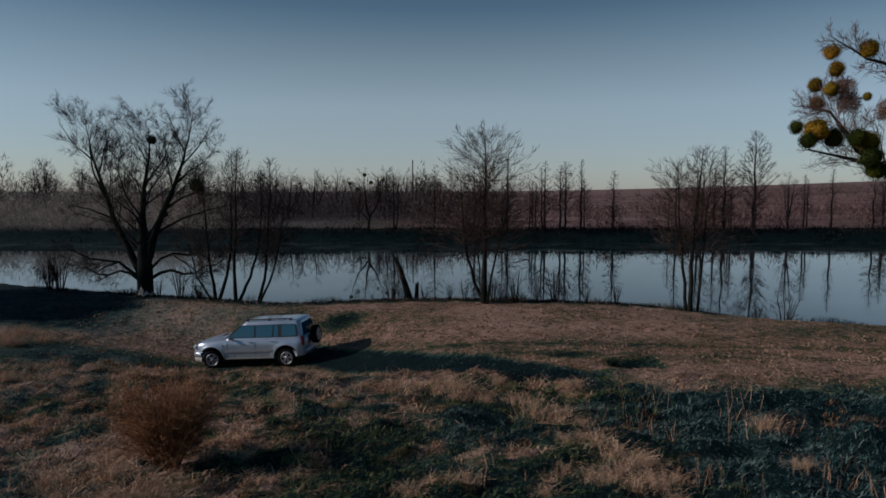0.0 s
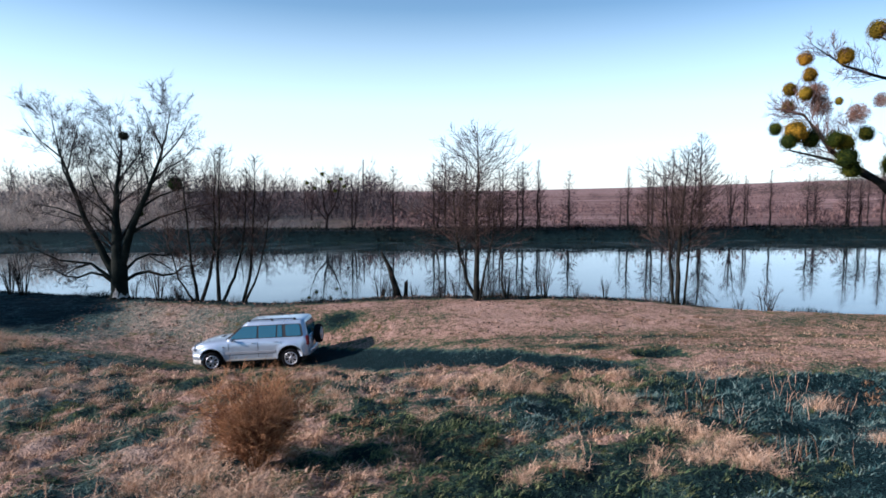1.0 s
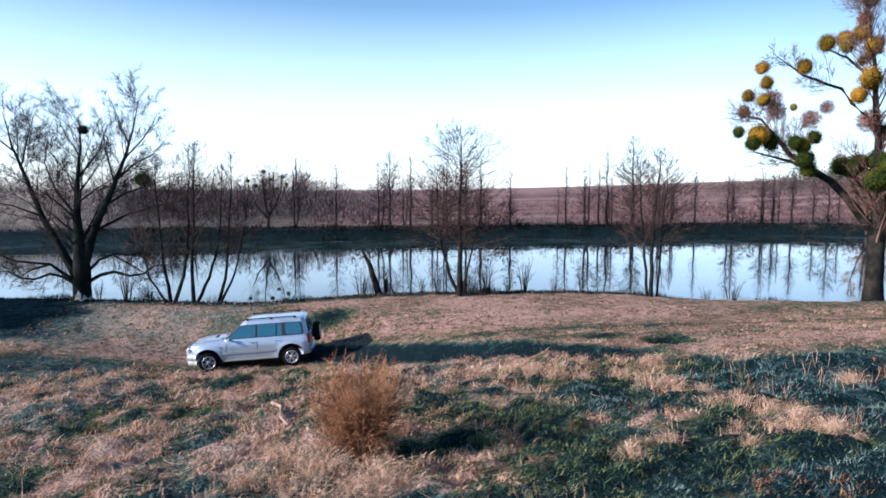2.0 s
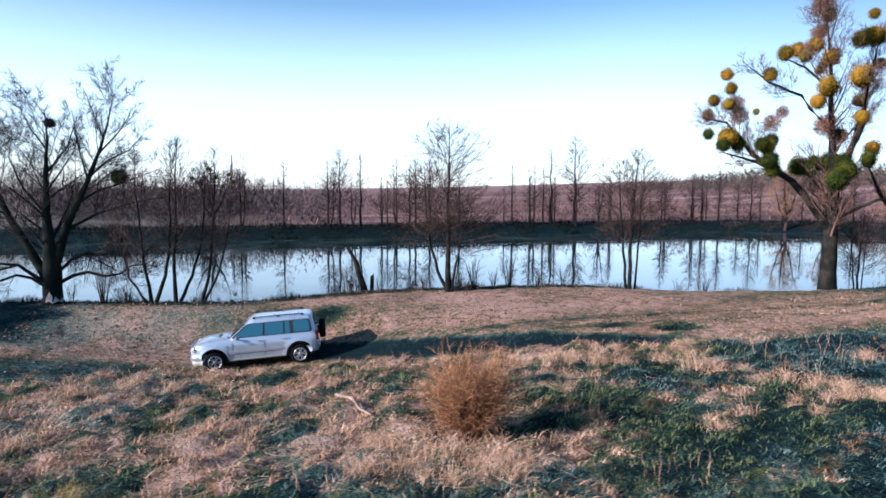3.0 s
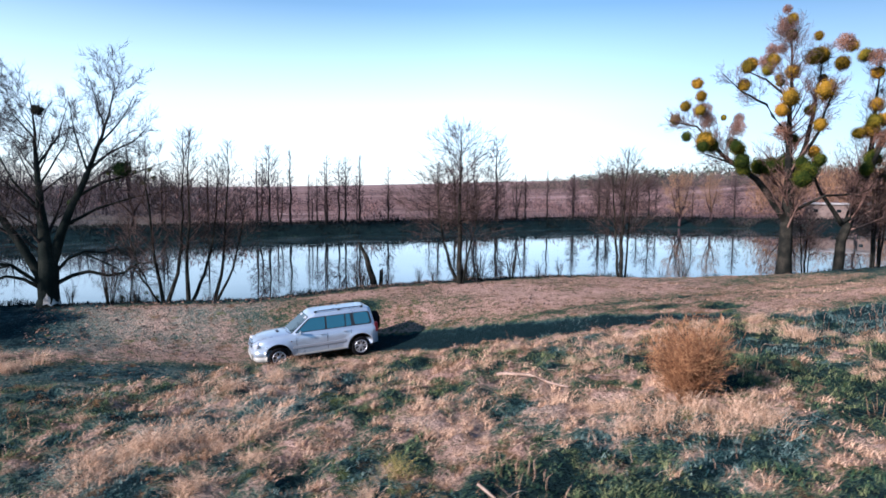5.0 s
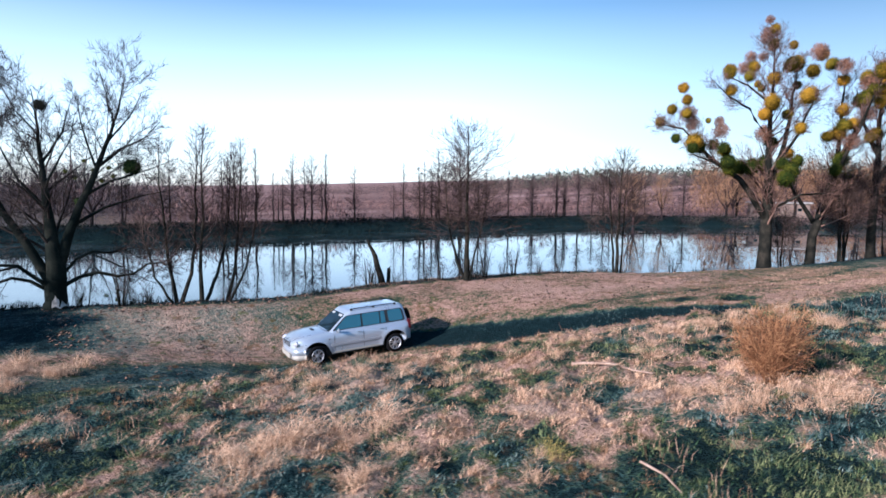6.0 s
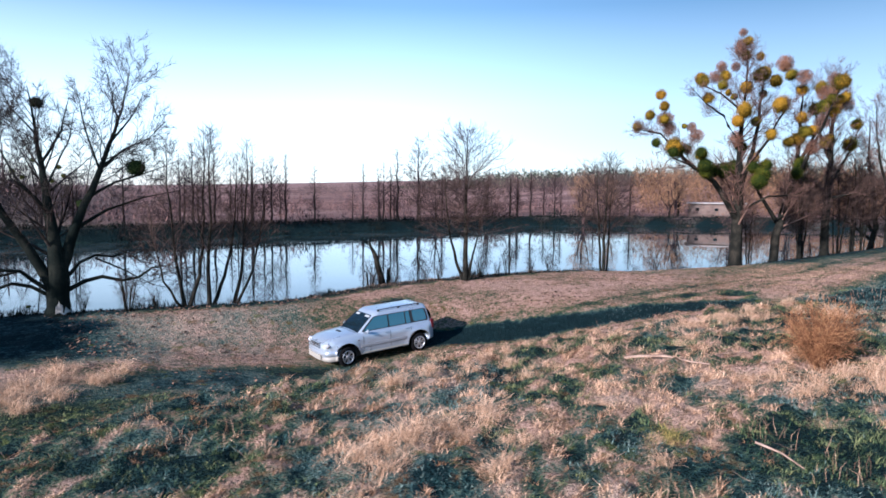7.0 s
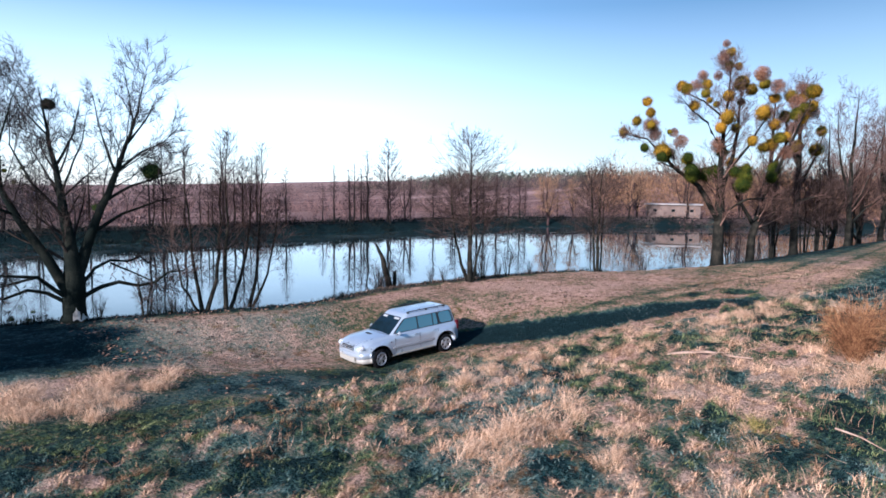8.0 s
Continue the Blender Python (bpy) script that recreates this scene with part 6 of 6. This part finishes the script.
for i in range(300):
    x = rng.uniform(-34, 12)
    low.append((x, far_shore(x) + 26 + 40 * rng.random(), (2.6 + 3.6 * rng.random()) * (1 - 0.55 * ease((x + 2) / 14)), rng.uniform(1.8, 3.6), 95))
tan = []
for i in range(420):
    x = -100 + 72 * rng.random() ** 0.8
    y = far_shore(x) + 2.5 + 38 * rng.random() ** 1.3
    y = y if rng.random() < 0.7 else far_shore(x) + rng.uniform(-0.3, 2.5)
    tan.append((x, y + 4, (2.2 + 6.0 * rng.random()) * (0.6 + 0.4 * ease((-28 - x) / 12)) * (0.5 + 0.5 * ease((y - far_shore(x)) / 22)), rng.uniform(1.6, 3.6), 270))
for i in range(1500):
    x = rng.uniform(-4, 120)
    e = 3.5 + 90 * rng.random() ** 1.5
    y = far_shore(x) + e
    if noise.noise(Vector((x * 0.045, y * 0.12, 13))) + rng.gauss(0, 0.15) > -0.08:
        field.append((x, y, 0.5 + 2.6 * rng.random() ** 2, rng.uniform(0.8, 2.6), 44))
woods = []
for i in range(620):
    az, d = radians(rng.uniform(20, 66)), rng.uniform(270, 400)
    g = ease((math.degrees(az) - 22) / 22)
    woods.append((-12 + d * math.sin(az), 3 + d * math.cos(az), (2.0 + 5.0 * g) * rng.uniform(0.6, 1.3), rng.uniform(2, 5), 60))
for i in range(1700):
    az, d = radians(rng.uniform(-40, 62)), rng.uniform(110, 340)
    x, y = -10 + d * math.sin(az), d * math.cos(az)
    if noise.noise(Vector((x * 0.02, y * 0.035, 11))) > -0.05:
        field.append((x, y, rng.uniform(0.8, 3.0) * (1.6 if az < 0.2 else 1.0), rng.uniform(1.5, 6), 36))
for i in range(360):
    az, d = radians(rng.uniform(58, 87)), rng.uniform(130, 300)
    warm.append((-20 + d * math.sin(az), 5 + d * math.cos(az), rng.uniform(6, 15), rng.uniform(2, 4), 150))
for i in range(110):
    x = rng.uniform(88, 140)
    warm.append((x, far_shore(min(x, 118)) + rng.uniform(5, 30), rng.uniform(3, 8), rng.uniform(1.5, 3.5), 150))
for i in range(1300):
    az = radians(rng.uniform(36, 74))
    d = rng.uniform(380, 520)
    pines.append((-12 + d * math.sin(az), 3 + d * math.cos(az), rng.uniform(6, 13) * min(1, 0.25 + (math.degrees(az) - 36) / 12), rng.uniform(2, 4), 34))
bank = []
for i in range(1200):
    x = rng.uniform(-95, 112)
    if x < -27 and rng.random() < 0.8:
        continue
    bank.append((x, far_shore(x) + rng.uniform(0.8, 4.5), (0.3 + 1.1 * rng.random() ** 2) * (0.7 + 1.6 * max(0.0, noise.noise(Vector((x * 0.16, 0, 17))))), rng.uniform(0.5, 1.8), 36))
brushwood("bank_scrub", bank, M_REED, "low scrub on the far bank, darkened as if unlit", "scrub", 4, 0.035)
M_SCRUB = mixed("field_scrub", [(0.042, 0.029, 0.033), (0.108, 0.068, 0.066), (0.215, 0.132, 0.114)], 0.05, 0.6, 0.95, 0, per_island=0.6)
brushwood("field_scrub", field, M_SCRUB, "scattered brown bushes on the far field", "scrub", 5, 0.028)
brushwood("brushwood", low, M_BRUSH, "bare purple-brown brushwood across the water", "brushwood", 1, 0.009, 0.55)
M_TAN = mixed("tan_thicket", [(0.20, 0.17, 0.145), (0.38, 0.32, 0.26), (0.60, 0.50, 0.40)], 0.05, 0.6, 0.95, 0, per_island=0.6)
M_PURPLE = mixed("purple_woods", [(0.040, 0.032, 0.036), (0.090, 0.066, 0.064), (0.16, 0.112, 0.095)], 0.05, 0.6, 0.95, 0, per_island=0.6)
brushwood("tan_thicket", tan, M_TAN, "tan leafless thicket at the end of the far bank", "thicket", 6, 0.0055, 0.45)
brushwood("hillside_woods", woods, M_PURPLE, "purple-brown bare woods on the low hillside", "woods", 7, 0.018, 0.8)
brushwood("brown_woods", warm, M_WARM, "brown leafless woods beyond the end of the pond", "woods", 2, 0.0065, 0.42)
brushwood("hill_forest", pines, M_PINE, "dark forest along the top of the low hill", "forest", 3, 0.03)

M_WHITE = mixed("white_plaster", [(0.11, 0.082, 0.07), (0.18, 0.14, 0.12)], 0.5, 6, 0.9, 0.2, 0.01)
M_ROOFING = mixed("grey_roofing", [(0.20, 0.19, 0.18), (0.30, 0.28, 0.265)], 0.5, 6, 0.8, 0.2, 0.01)


def house_part(name, size, at, mat, parent, bevel=0.03):
    return boxy(name, size, at, mat, bevel, parent=parent, segments=1)


house = new("low_building")
hx, hy = 94.0, 59.6
house.matrix_basis = pose(hx, hy, land(hx, hy) - 0.2, 0, 0, -62)
house_part("wall", (9.4, 6.0, 2.5), (0, 0, 1.25), M_WHITE, house)
house_part("roof", (10.2, 6.8, 0.28), (0, 0, 2.64), M_ROOFING, house)
for k in range(3):
    w = house_part("window", (0.6, 0.10, 0.45), (-3.2 + 3.2 * k, -3.02, 1.5), M_SCREEN, house)
    house_part("window_frame", (0.7, 0.06, 0.06), (-3.2 + 3.2 * k, -3.03, 1.76), M_WHITE, w)
tagged(house, "low white flat-roofed building beyond the pond", "building")

# pole on the far bank
V, F = [], []
tube(V, F, [Vector((0, 0, -0.3)), Vector((0, 0, 6)), Vector((0.05, 0, 10.6))], [0.16, 0.14, 0.10], 8)
pole = new("utility_pole")
mesh_part("post", V, F, M_FARTREE, pole)
px, py = -6.0, 125.8
pole.location = (px, py, land(px, py))
tagged(pole, "thin dark wooden pole on the far bank", "pole")

# trees behind the camera's way, known by their shade on the meadow
def shade_tree(x, y, h, r, seed):
    rng = random.Random(seed)
    root = new("pine_tree")
    V, F = [], []
    tube(V, F, [Vector((0, 0, -0.2)), Vector((0.1, 0, h * 0.5)), Vector((0, 0.1, h))], [0.25, 0.17, 0.04], 8)
    mesh_part("trunk", V, F, M_BARK, root)
    V, F = [], []
    for i in range(1500):
        q = rng.random() ** 0.7
        a, rr = rng.uniform(0, 2 * math.pi), r * math.sqrt(rng.random()) * (1.0 - 0.5 * q)
        p = Vector((rr * math.cos(a), rr * math.sin(a), h * (0.22 + 0.78 * q)))
        t, u = Vector((rng.gauss(0, .3), rng.gauss(0, .3), rng.gauss(0, .12))), Vector((rng.gauss(0, .2), rng.gauss(0, .2), rng.gauss(0, .12)))
        k = len(V)
        V += [p - t, p + u, p + t, p - u]
        F.append((k, k + 1, k + 2, k + 3))
    mesh_part("crown", V, F, M_PINE, root, smooth=False)
    root.location = (x, y, full_land(x, y))
    tagged(root, "dark pine tree on the meadow", "tree", "pines on the meadow")


for k, (x, y, h, r) in enumerate([(-38, 28.0, 9.5, 3.0), (-42, 26.3, 10.5, 2.4), (-45, 29.5, 12, 3.2), (-39, 32.0, 9.5, 2.8)]):
    shade_tree(x, y, h, r, 100 + k)
